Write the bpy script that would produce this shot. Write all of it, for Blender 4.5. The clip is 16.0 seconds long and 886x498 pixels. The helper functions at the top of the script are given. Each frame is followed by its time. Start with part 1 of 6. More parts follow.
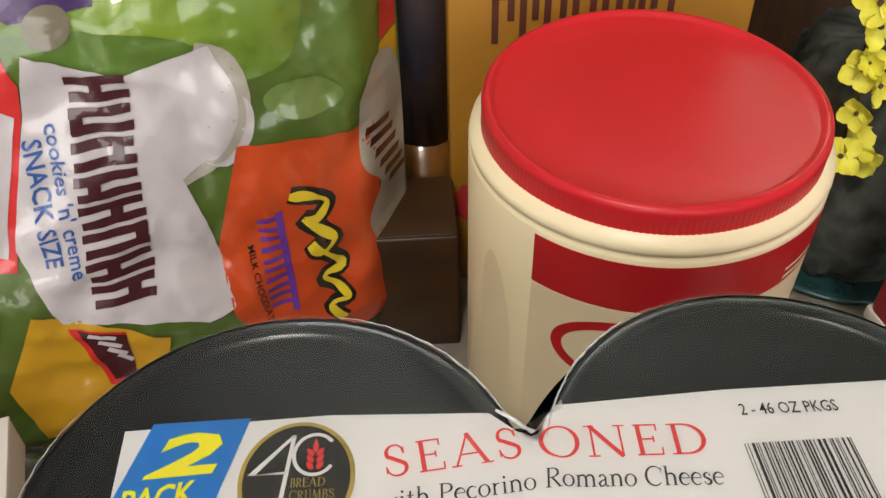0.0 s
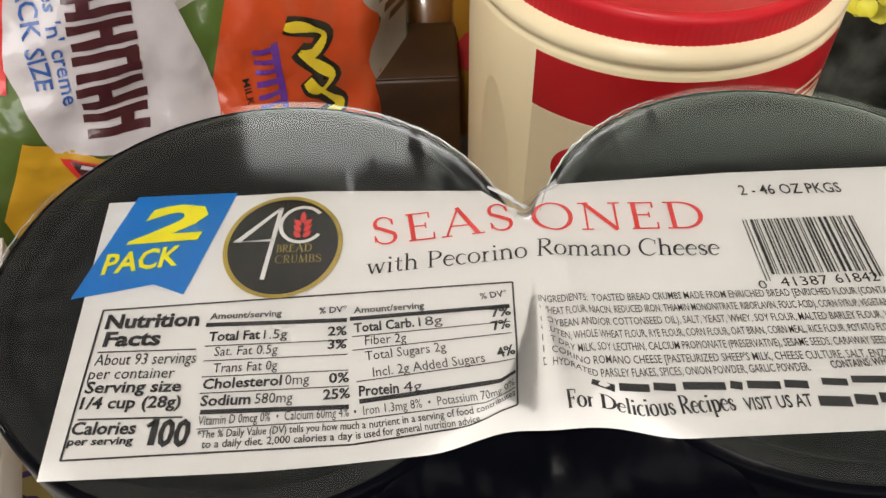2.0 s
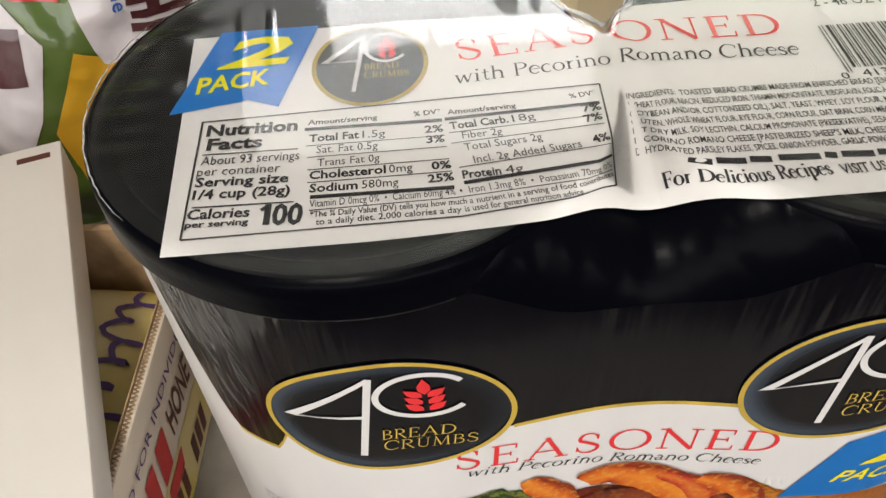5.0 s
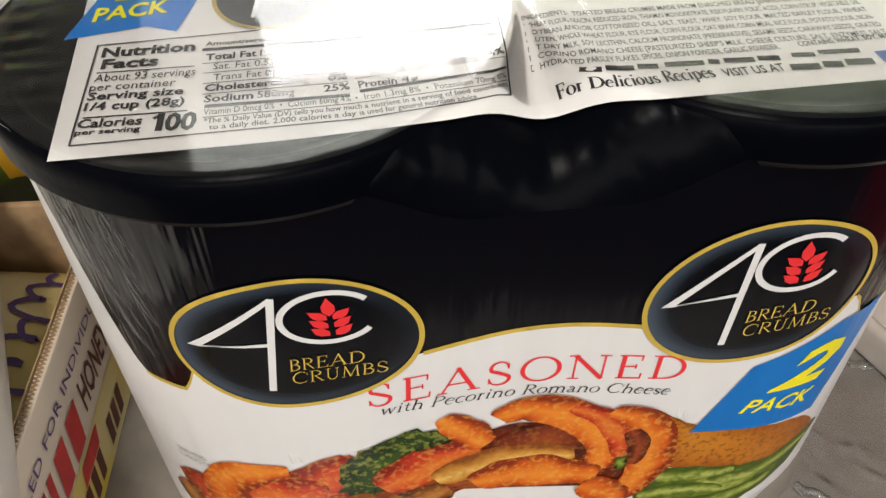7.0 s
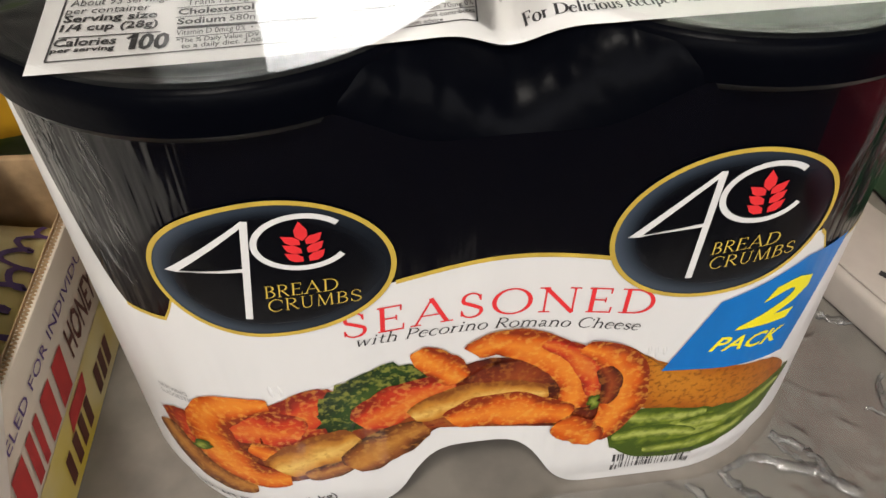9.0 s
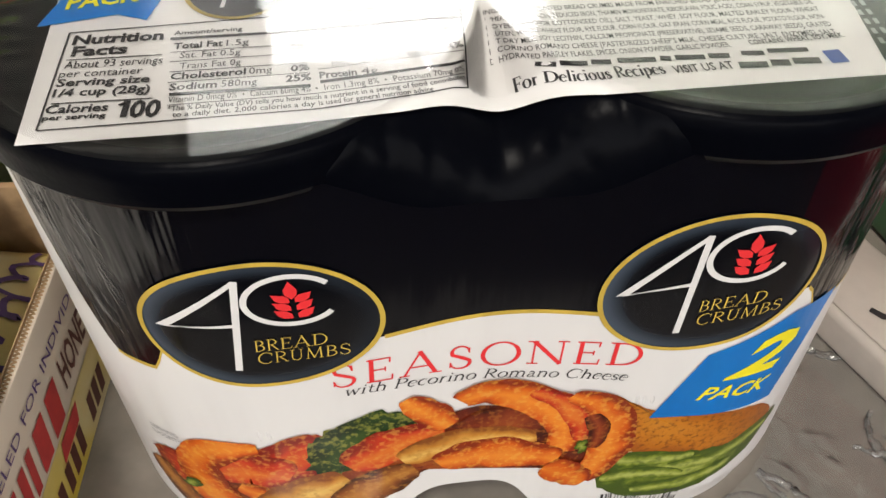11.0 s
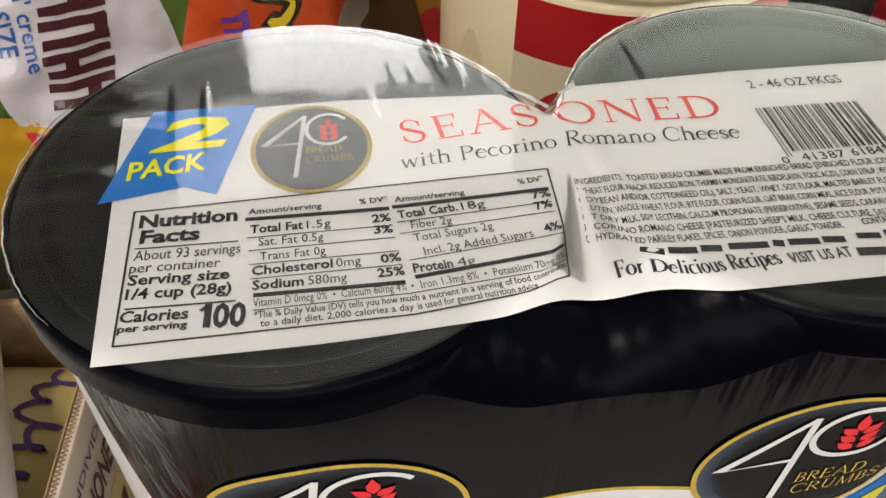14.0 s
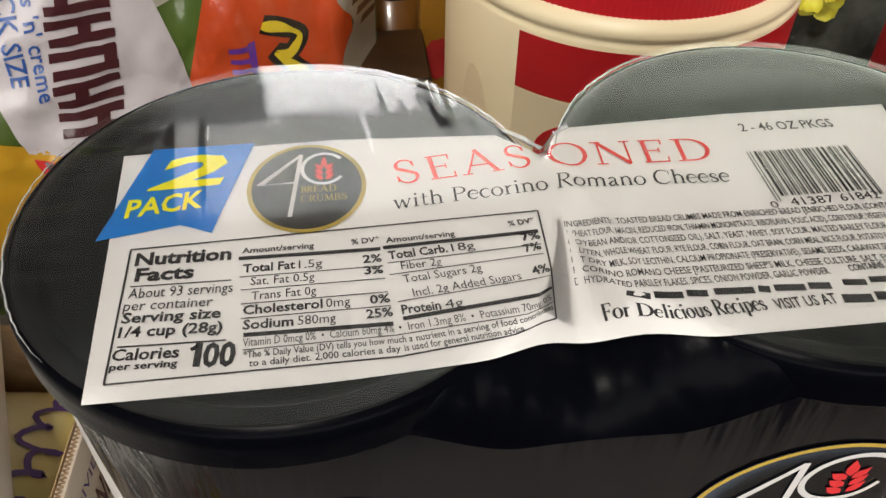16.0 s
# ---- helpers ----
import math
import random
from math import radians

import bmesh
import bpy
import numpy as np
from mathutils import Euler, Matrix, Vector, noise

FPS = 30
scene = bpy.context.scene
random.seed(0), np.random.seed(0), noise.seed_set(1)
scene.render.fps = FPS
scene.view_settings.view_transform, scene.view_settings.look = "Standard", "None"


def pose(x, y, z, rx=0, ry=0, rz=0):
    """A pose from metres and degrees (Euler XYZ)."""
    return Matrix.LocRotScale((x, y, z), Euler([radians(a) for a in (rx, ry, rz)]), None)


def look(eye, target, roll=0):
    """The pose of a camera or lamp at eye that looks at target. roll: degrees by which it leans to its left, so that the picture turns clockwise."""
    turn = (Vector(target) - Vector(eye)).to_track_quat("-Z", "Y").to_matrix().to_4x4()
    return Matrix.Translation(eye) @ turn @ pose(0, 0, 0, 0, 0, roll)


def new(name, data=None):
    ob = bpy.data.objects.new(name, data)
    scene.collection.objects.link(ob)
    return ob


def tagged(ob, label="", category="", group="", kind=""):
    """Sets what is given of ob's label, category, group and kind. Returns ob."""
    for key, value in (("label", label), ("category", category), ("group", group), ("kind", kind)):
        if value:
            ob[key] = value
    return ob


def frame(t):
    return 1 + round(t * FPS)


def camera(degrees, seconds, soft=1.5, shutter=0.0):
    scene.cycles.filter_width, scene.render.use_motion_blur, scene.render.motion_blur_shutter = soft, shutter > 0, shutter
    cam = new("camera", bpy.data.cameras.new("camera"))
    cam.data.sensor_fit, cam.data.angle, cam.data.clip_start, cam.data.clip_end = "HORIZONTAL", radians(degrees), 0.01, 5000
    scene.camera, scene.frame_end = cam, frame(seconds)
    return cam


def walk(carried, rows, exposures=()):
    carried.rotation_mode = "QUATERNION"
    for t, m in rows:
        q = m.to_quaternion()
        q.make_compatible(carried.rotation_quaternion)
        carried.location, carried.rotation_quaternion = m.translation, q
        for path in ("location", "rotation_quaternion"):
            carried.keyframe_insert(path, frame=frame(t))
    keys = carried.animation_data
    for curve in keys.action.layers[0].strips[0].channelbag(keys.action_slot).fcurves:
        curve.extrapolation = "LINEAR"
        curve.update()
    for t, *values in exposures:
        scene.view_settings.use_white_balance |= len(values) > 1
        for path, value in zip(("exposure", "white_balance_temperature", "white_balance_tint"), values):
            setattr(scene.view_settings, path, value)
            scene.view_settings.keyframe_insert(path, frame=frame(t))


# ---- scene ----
cam = camera(56.0, 16.0)
# seconds, eye x y z, yaw, pitch, roll to the left
ROWS = [
    (0.0, -0.0303, -0.1322, 0.4087, -2.19, -41.41, -1.59),
    (0.5, -0.0297, -0.1376, 0.3899, -2.16, -43.73, -1.50),
    (1.0, -0.0259, -0.1460, 0.3796, -2.21, -45.49, -1.32),
    (1.5, -0.0281, -0.1512, 0.3755, -2.00, -46.56, -1.27),
    (2.0, -0.0275, -0.1557, 0.3735, -1.27, -47.21, -1.41),
    (2.5, -0.0261, -0.1600, 0.3660, -0.43, -47.71, -1.24),
    (3.0, -0.0131, -0.1645, 0.3591, 1.16, -48.05, -1.32),
    (3.5, -0.0175, -0.1682, 0.3607, 3.99, -48.02, -2.82),
    (4.0, -0.0328, -0.1684, 0.3574, 3.62, -48.22, -4.03),
    (4.2, -0.0397, -0.1749, 0.3513, 2.91, -48.41, -4.34),
    (6.3, -0.0585, -0.2042, 0.3387, -5.81, -45.34, -1.26),
    (6.5, -0.0517, -0.2069, 0.3359, -6.17, -45.34, -1.06),
    (7.0, -0.0455, -0.2201, 0.3217, -6.46, -45.03, -1.09),
    (7.5, -0.0411, -0.2271, 0.3222, -6.48, -44.91, -1.18),
    (8.0, -0.0399, -0.2383, 0.3150, -6.45, -44.79, -1.27),
    (8.2, -0.0390, -0.2381, 0.3121, -6.37, -44.94, -1.27),
    (10.3, -0.0407, -0.2382, 0.3198, -6.57, -45.92, -0.50),
    (10.5, -0.0379, -0.2357, 0.3269, -6.27, -46.02, -0.53),
    (11.0, -0.0349, -0.2264, 0.3270, -6.44, -45.98, -0.20),
    (11.5, -0.0275, -0.2129, 0.3319, -7.05, -46.00, 0.24),
    (12.0, -0.0209, -0.2070, 0.3366, -7.73, -46.03, 0.64),
    (12.5, -0.0275, -0.1924, 0.3419, -8.13, -46.01, 0.58),
    (13.0, -0.0458, -0.1850, 0.3386, -8.47, -46.06, 0.77),
    (13.5, -0.0572, -0.1811, 0.3439, -8.69, -45.71, 0.91),
    (14.0, -0.0592, -0.1800, 0.3476, -8.59, -45.04, 0.95),
    (14.5, -0.0568, -0.1803, 0.3484, -8.38, -44.58, 1.06),
    (15.0, -0.0540, -0.1839, 0.3528, -8.02, -44.16, 1.04),
    (15.5, -0.0517, -0.1837, 0.3520, -7.66, -43.83, 0.93),
    (16.0, -0.0535, -0.1794, 0.3536, -7.40, -43.63, 0.84),
]
EXPOSURES = [(0.0, 0.0), (3.0, 0.05), (4.2, -0.03), (6.3, -0.12), (8.2, -0.10), (10.5, -0.02), (13.5, -0.10), (16.0, -0.08)]
walk(cam, [(t, pose(x, y, z, 90 + pitch, 0, yaw) @ pose(0, 0, 0, 0, 0, roll)) for t, x, y, z, yaw, pitch, roll in ROWS], EXPOSURES)

# ---- light ----
TABLE = -0.010
FLOOR = TABLE - 0.76
world = bpy.data.worlds.new("daylight")
scene.world = world
world.use_nodes = True
sky = world.node_tree.nodes.new("ShaderNodeTexSky")
sky.sky_type, sky.sun_disc = "NISHITA", False
sky.sun_elevation, sky.sun_rotation = radians(48), radians(150)
world.node_tree.links.new(sky.outputs[0], world.node_tree.nodes["Background"].inputs[0])
world.node_tree.nodes["Background"].inputs[1].default_value = 0.12


def window_light(name, m, width, height, watts, colour):
    lamp = bpy.data.lights.new(name, "AREA")
    lamp.shape, lamp.size, lamp.size_y, lamp.energy, lamp.color = "RECTANGLE", width, height, watts, colour
    ob = new(name, lamp)
    ob.matrix_world = m
    return ob


# room: back wall y = 2.5 with a window, front wall y = -2.0 with a wide glazed opening added for fill light
NORTH, SOUTH, WEST, EAST, TOP = 2.5, -2.2, -2.4, 2.4, FLOOR + 3.3
WIN = (-0.80, 2.20, 1.05, 2.42)      # x0, x1, z0, z1 of the north window
DOOR = (-1.5, 1.5, FLOOR + 0.9, FLOOR + 2.3)  # of the added south window
window_light("north_window_daylight", look((0.70, NORTH + 0.13, 1.735), (0.70, 0, 1.735)), 2.98, 1.35, 178, (1.0, 0.985, 0.96))
# fill from behind the camera, added to brighten the pack's front
window_light("south_fill_light", look((0.0, SOUTH - 0.10, FLOOR + 1.6), (0.0, 0, FLOOR + 1.6)), 3.0, 1.4, 38, (1.0, 0.93, 0.87))
# overhead fill, added to brighten label tops and the tub's front
window_light("overhead_fill_light", look((-0.4, -1.3, TOP - 0.16), (-0.4, -1.3, 0)), 0.4, 0.4, 50, (1.0, 0.93, 0.84))


# ---- materials ----
def material(name, colour, rough=0.5, metal=0.0, grain=0.0, scale=60.0, bump=0.0, bump_scale=None, coat=0.0, spec=0.5, stretch=(1, 1, 1), colour2=None, detail=4.0, patchy=0.0):
    m = bpy.data.materials.new(name)
    m.use_nodes = True
    n, l = m.node_tree.nodes, m.node_tree.links
    p = n["Principled BSDF"]
    p.inputs["Base Color"].default_value = (*colour, 1)
    p.inputs["Roughness"].default_value, p.inputs["Metallic"].default_value = rough, metal
    p.inputs["Specular IOR Level"].default_value, p.inputs["Coat Weight"].default_value = spec, coat
    p.inputs["Coat Roughness"].default_value = 0.05
    co = n.new("ShaderNodeTexCoord")
    mp = n.new("ShaderNodeMapping")
    mp.inputs["Scale"].default_value = stretch
    l.new(co.outputs["Object"], mp.inputs[0])
    if grain or colour2:
        t = n.new("ShaderNodeTexNoise")
        t.inputs["Scale"].default_value, t.inputs["Detail"].default_value = scale, detail
        l.new(mp.outputs[0], t.inputs["Vector"])
        mix = n.new("ShaderNodeMix")
        mix.data_type = "RGBA"
        dark = colour2 or tuple(c * (1 - grain) for c in colour)
        mix.inputs[6].default_value, mix.inputs[7].default_value = (*dark, 1), (*colour, 1)
        ramp = n.new("ShaderNodeMapRange")
        ramp.inputs[1].default_value, ramp.inputs[2].default_value = 0.35, 0.65
        l.new(t.outputs[0], ramp.inputs[0])
        l.new(ramp.outputs[0], mix.inputs[0])
        l.new(mix.outputs[2], p.inputs["Base Color"])
    if bump:
        b, t2 = n.new("ShaderNodeBump"), n.new("ShaderNodeTexNoise")
        t2.inputs["Scale"].default_value, t2.inputs["Detail"].default_value = bump_scale or scale, detail
        l.new(mp.outputs[0], t2.inputs["Vector"])
        b.inputs["Strength"].default_value, b.inputs["Distance"].default_value = bump, 0.002
        l.new(t2.outputs[0], b.inputs["Height"])
        l.new(b.outputs[0], p.inputs["Normal"])
        if patchy:
            t3, r3 = n.new("ShaderNodeTexNoise"), n.new("ShaderNodeMapRange")
            t3.inputs["Scale"].default_value = patchy
            r3.inputs[1].default_value, r3.inputs[2].default_value, r3.inputs[3].default_value, r3.inputs[4].default_value = 0.42, 0.62, bump * 0.12, bump
            l.new(co.outputs["Object"], t3.inputs["Vector"])
            l.new(t3.outputs[0], r3.inputs[0])
            l.new(r3.outputs[0], b.inputs["Strength"])
        if coat:
            l.new(b.outputs[0], p.inputs["Coat Normal"])
    return m


def clear_film(name, bump, bump_scale, stretch=(1, 1, 1), tint=(1, 1, 1), rough=0.04, ior=1.5, distance=0.002, milk=0.0):
    """Thin clear plastic: see-through, with a glossy skin; a share of plain white can stand in for sheen."""
    m = bpy.data.materials.new(name)
    m.use_nodes = True
    n, l = m.node_tree.nodes, m.node_tree.links
    n.remove(n["Principled BSDF"])
    clear, gloss, mix, fr = n.new("ShaderNodeBsdfTransparent"), n.new("ShaderNodeBsdfGlossy"), n.new("ShaderNodeMixShader"), n.new("ShaderNodeFresnel")
    clear.inputs[0].default_value = (*tint, 1)
    gloss.inputs["Roughness"].default_value, fr.inputs[0].default_value = rough, ior
    co, mp, t, b = n.new("ShaderNodeTexCoord"), n.new("ShaderNodeMapping"), n.new("ShaderNodeTexNoise"), n.new("ShaderNodeBump")
    mp.inputs["Scale"].default_value = stretch
    t.inputs["Scale"].default_value, t.inputs["Detail"].default_value = bump_scale, 3
    b.inputs["Strength"].default_value, b.inputs["Distance"].default_value = bump, distance
    l.new(co.outputs["Object"], mp.inputs[0])
    l.new(mp.outputs[0], t.inputs["Vector"])
    l.new(t.outputs[0], b.inputs["Height"])
    l.new(b.outputs[0], gloss.inputs["Normal"])
    l.new(b.outputs[0], fr.inputs["Normal"])
    l.new(fr.outputs[0], mix.inputs[0])
    l.new(clear.outputs[0], mix.inputs[1])
    l.new(gloss.outputs[0], mix.inputs[2])
    l.new(mix.outputs[0], n["Material Output"].inputs[0])
    if milk:
        white, both = n.new("ShaderNodeBsdfDiffuse"), n.new("ShaderNodeMixShader")
        white.inputs[0].default_value, both.inputs[0].default_value = (0.78, 0.77, 0.75, 1), milk
        l.new(mix.outputs[0], both.inputs[1])
        l.new(white.outputs[0], both.inputs[2])
        l.new(both.outputs[0], n["Material Output"].inputs[0])
    return m


WALL = material("wall_paint", (0.60, 0.58, 0.55), 0.8, grain=0.06, scale=3, bump=0.1, bump_scale=150)
CEIL = material("ceiling_paint", (0.62, 0.61, 0.59), 0.85, grain=0.04, scale=4)
FLOORM = material("floor_wood", (0.05, 0.032, 0.022), 0.45, grain=0.4, scale=8, stretch=(1, 8, 1))
FRAME = material("window_frame_paint", (0.8, 0.8, 0.78), 0.4, grain=0.05, scale=20)
PANE = clear_film("window_glass", 0.02, 3, rough=0.0)
TABLEM = material("counter_laminate", (0.24, 0.215, 0.185), 0.35, grain=0.25, scale=45, bump=0.12, bump_scale=60)
BLACKLID = material("black_plastic", (0.006, 0.007, 0.008), 0.28, grain=0.3, scale=12, spec=0.3)
# printed shrink film, vertical shrink wrinkles
WR = dict(bump=0.8, bump_scale=38, stretch=(2.0, 2.0, 0.28), coat=0.22, spec=0.10, detail=2.0, patchy=16)
P_BLACK = material("print_black", (0.0012, 0.0015, 0.0034), 0.14, **{**WR, "coat": 0.0, "spec": 0.30, "bump": 0.9, "stretch": (4.5, 4.5, 0.45)})
P_DULL = material("print_black_satin", (0.0012, 0.0015, 0.003), 0.30, spec=0.035, bump=0.3, bump_scale=60)
P_WHITE = material("print_white", (0.71, 0.70, 0.69), 0.3, grain=0.03, scale=30, **WR)
P_GOLD = material("print_gold", (0.60, 0.42, 0.07), 0.3, grain=0.2, scale=60, **WR)
P_RED = material("print_red", (0.72, 0.035, 0.04), 0.3, **WR)
P_BLUE = material("print_blue", (0.005, 0.16, 0.52), 0.3, grain=0.1, scale=40, **WR)
P_YELLOW = material("print_yellow", (0.85, 0.75, 0.02), 0.3, **WR)
P_GREY = material("print_grey", (0.35, 0.35, 0.36), 0.3, **WR)
INK = material("ink_black", (0.02, 0.02, 0.022), 0.5)
INK_RED = material("ink_red", (0.75, 0.05, 0.045), 0.5)
LABEL = material("label_white", (0.80, 0.79, 0.78), 0.45, grain=0.03, scale=25, bump=0.05, bump_scale=60)
L_BLUE = material("label_blue", (0.004, 0.20, 0.62), 0.45, grain=0.06, scale=25)
L_YELLOW = material("label_yellow", (0.9, 0.82, 0.01), 0.45)
L_BLACK = material("label_black", (0.018, 0.015, 0.012), 0.4, grain=0.4, scale=25)
L_GOLD = material("label_gold", (0.50, 0.37, 0.07), 0.4, grain=0.3, scale=60)
FILM = clear_film("shrink_film", 0.035, 38, stretch=(1.6, 0.6, 1), rough=0.05, ior=1.49)
# wrap and loose film hold some white, painted sheen and haze
WRAP = clear_film("table_wrap", 0.16, 90, ior=1.62, rough=0.07, milk=0.07)
LOOSE = clear_film("loose_shrink_film", 0.15, 60, ior=2.0, rough=0.24, milk=0.035)
CREAM = material("cream_plastic", (0.92, 0.80, 0.53), 0.38, grain=0.05, scale=12, bump=0.03, bump_scale=40)
REDLID = material("red_plastic", (0.56, 0.016, 0.024), 0.35, spec=0.3, grain=0.08, scale=15, bump=0.03, bump_scale=200)
REDPRINT = material("red_print", (0.52, 0.015, 0.02), 0.35, grain=0.08, scale=30)
BAGW = dict(bump=0.75, bump_scale=32, coat=1.0)
B_GREEN = material("bag_green", (0.10, 0.185, 0.026), 0.35, colour2=(0.07, 0.11, 0.02), scale=9, **BAGW)
B_LIME = material("bag_lime", (0.20, 0.31, 0.028), 0.35, colour2=(0.11, 0.19, 0.022), scale=14, **BAGW)
B_WHITE = material("bag_white", (0.58, 0.54, 0.56), 0.35, grain=0.08, scale=20, **BAGW)
B_GREYW = material("bag_grey_white", (0.42, 0.40, 0.34), 0.35, grain=0.12, scale=25, **BAGW)
B_ORANGE = material("bag_orange", (0.62, 0.075, 0.015), 0.35, grain=0.15, scale=12, **BAGW)
B_YELLOW = material("bag_yellow", (0.62, 0.34, 0.02), 0.35, grain=0.15, scale=12, **BAGW)
B_RED = material("bag_red", (0.70, 0.03, 0.03), 0.35, grain=0.15, scale=12, **BAGW)
B_BROWN = material("bag_brown", (0.06, 0.012, 0.016), 0.35, **BAGW)
B_PURPLE = material("bag_purple", (0.14, 0.04, 0.34), 0.35, **BAGW)
B_NAVY = material("bag_blue_ink", (0.03, 0.10, 0.36), 0.35, **BAGW)
B_BLACK = material("bag_black", (0.015, 0.013, 0.012), 0.35, **BAGW)
BOXYEL = material("yellow_carton", (0.40, 0.185, 0.015), 0.55, grain=0.2, scale=6, bump=0.03, bump_scale=80)
BOXBROWN = material("brown_carton_ink", (0.10, 0.025, 0.015), 0.55, grain=0.2, scale=20)
CARDWHITE = material("white_carton", (0.74, 0.71, 0.66), 0.6, grain=0.06, scale=15, bump=0.05, bump_scale=120)
KRAFT = material("kraft_board", (0.42, 0.28, 0.15), 0.8, grain=0.25, scale=120, bump=0.2, bump_scale=200)
TRAYYEL = material("tray_yellow", (0.62, 0.47, 0.05), 0.5, colour2=(0.62, 0.55, 0.35), scale=14, bump=0.05, bump_scale=60)
TRAYCREAM = material("tray_cream", (0.66, 0.58, 0.48), 0.55, grain=0.08, scale=20, bump=0.05, bump_scale=100)
TRAYRED = material("tray_red", (0.50, 0.03, 0.03), 0.55, grain=0.25, scale=80)
TRAYPURPLE = material("tray_purple", (0.10, 0.05, 0.20), 0.55, grain=0.2, scale=50)
DARKWOOD = material("dark_wood", (0.06, 0.026, 0.010), 0.4, colour2=(0.028, 0.012, 0.006), scale=14, stretch=(6, 6, 0.6), bump=0.1, bump_scale=20)
SHINYDARK = material("dark_glossy_bag", (0.02, 0.02, 0.035), 0.3, colour2=(0.05, 0.035, 0.03), scale=20, bump=0.3, bump_scale=25, coat=0.5)
STONE = material("dark_fabric", (0.085, 0.092, 0.08), 0.95, colour2=(0.03, 0.034, 0.03), scale=55, bump=0.9, bump_scale=70)
PETAL = material("yellow_petal", (0.78, 0.74, 0.08), 0.6, colour2=(0.66, 0.60, 0.04), scale=80, bump=0.1, bump_scale=120)
STEM = material("brown_stem", (0.10, 0.055, 0.025), 0.7, grain=0.4, scale=90, bump=0.3, bump_scale=150)
GREENP = material("green_print", (0.03, 0.20, 0.05), 0.5, grain=0.3, scale=50)


# ---- building helpers ----
def finish(name, bm, mat, smooth=True):
    me = bpy.data.meshes.new(name)
    bm.normal_update()
    bm.to_mesh(me)
    bm.free()
    me.materials.append(mat)
    if smooth:
        for p in me.polygons:
            p.use_smooth = True
    return new(name, me)


def part(name, bm, mat, parent, label="", smooth=True):
    ob = finish(name, bm, mat, smooth)
    ob.parent = parent
    if label:
        tagged(ob, label)
    return ob


def thing(name, label, category, m=None, group=""):
    ob = new(name)
    if m is not None:
        ob.matrix_basis = m
    return tagged(ob, label, category, group)


def structure(name, bm, mat, label="", smooth=False):
    return tagged(finish(name, bm, mat, smooth), label, kind="structure")


def box_bm(x0, x1, y0, y1, z0, z1, bevel=0.0, seg=2):
    bm = bmesh.new()
    bmesh.ops.create_cube(bm, size=1)
    for v in bm.verts:
        v.co = Vector(((x0 + x1) / 2 + v.co.x * (x1 - x0), (y0 + y1) / 2 + v.co.y * (y1 - y0), (z0 + z1) / 2 + v.co.z * (z1 - z0)))
    if bevel:
        bmesh.ops.bevel(bm, geom=bm.edges[:], offset=bevel, segments=seg, affect="EDGES", profile=0.5)
    return bm


def revolve_bm(profile, seg=96, wave=None):
    """profile: (r, z) from bottom to top; wave(angle, r, z) changes r."""
    bm = bmesh.new()
    rings = []
    for r, z in profile:
        if r < 1e-6:
            rings.append([bm.verts.new((0, 0, z))])
            continue
        ring = []
        for i in range(seg):
            a = 2 * math.pi * i / seg
            rr = r + (wave(a, r, z) if wave else 0)
            ring.append(bm.verts.new((rr * math.cos(a), rr * math.sin(a), z)))
        rings.append(ring)
    for a, b in zip(rings, rings[1:]):
        for i in range(seg):
            j = (i + 1) % seg
            if len(a) == 1 and len(b) > 1:
                bm.faces.new((a[0], b[j], b[i]))
            elif len(b) == 1 and len(a) > 1:
                bm.faces.new((a[i], a[j], b[0]))
            elif len(a) > 1:
                bm.faces.new((a[i], a[j], b[j], b[i]))
    bmesh.ops.recalc_face_normals(bm, faces=bm.faces[:])
    return bm


def grid_bm(us, vs, surf, keep=None):
    bm = bmesh.new()
    vv = [[bm.verts.new(surf(u, v)) for u in us] for v in vs]
    for j in range(len(vs) - 1):
        for i in range(len(us) - 1):
            if keep is None or keep((us[i] + us[i + 1]) / 2, (vs[j] + vs[j + 1]) / 2):
                bm.faces.new((vv[j][i], vv[j][i + 1], vv[j + 1][i + 1], vv[j + 1][i]))
    bmesh.ops.delete(bm, geom=[v for v in bm.verts if not v.link_faces], context="VERTS")
    return bm


def span(a, b, step):
    n = max(1, int(math.ceil(abs(b - a) / step)))
    return [a + (b - a) * i / n for i in range(n + 1)]


def drape(bm, surf, step):
    """Cuts a flat figure in x, y into cells of that step and lays it on a surface."""
    if step:
        bb = [(min(v.co[k] for v in bm.verts), max(v.co[k] for v in bm.verts)) for k in (0, 1)]
        for k in (0, 1):
            g = math.floor(bb[k][0] / step) * step + step
            while g < bb[k][1]:
                co, no = [0, 0, 0], [0, 0, 0]
                co[k], no[k] = g, 1
                bmesh.ops.bisect_plane(bm, geom=bm.verts[:] + bm.edges[:] + bm.faces[:], plane_co=co, plane_no=no, dist=1e-6)
                g += step
    for v in bm.verts:
        v.co = Vector(surf(v.co.x, v.co.y))
    return bm


def poly_bm(points, surf, step=0.006):
    bm = bmesh.new()
    bm.faces.new([bm.verts.new((x, y, 0)) for x, y in points])
    bmesh.ops.triangulate(bm, faces=bm.faces[:])
    return drape(bm, surf, step)


def join_bm(bms):
    out = bmesh.new()
    for b in bms:
        me = bpy.data.meshes.new("tmp")
        b.to_mesh(me)
        b.free()
        out.from_mesh(me)
        bpy.data.meshes.remove(me)
    return out


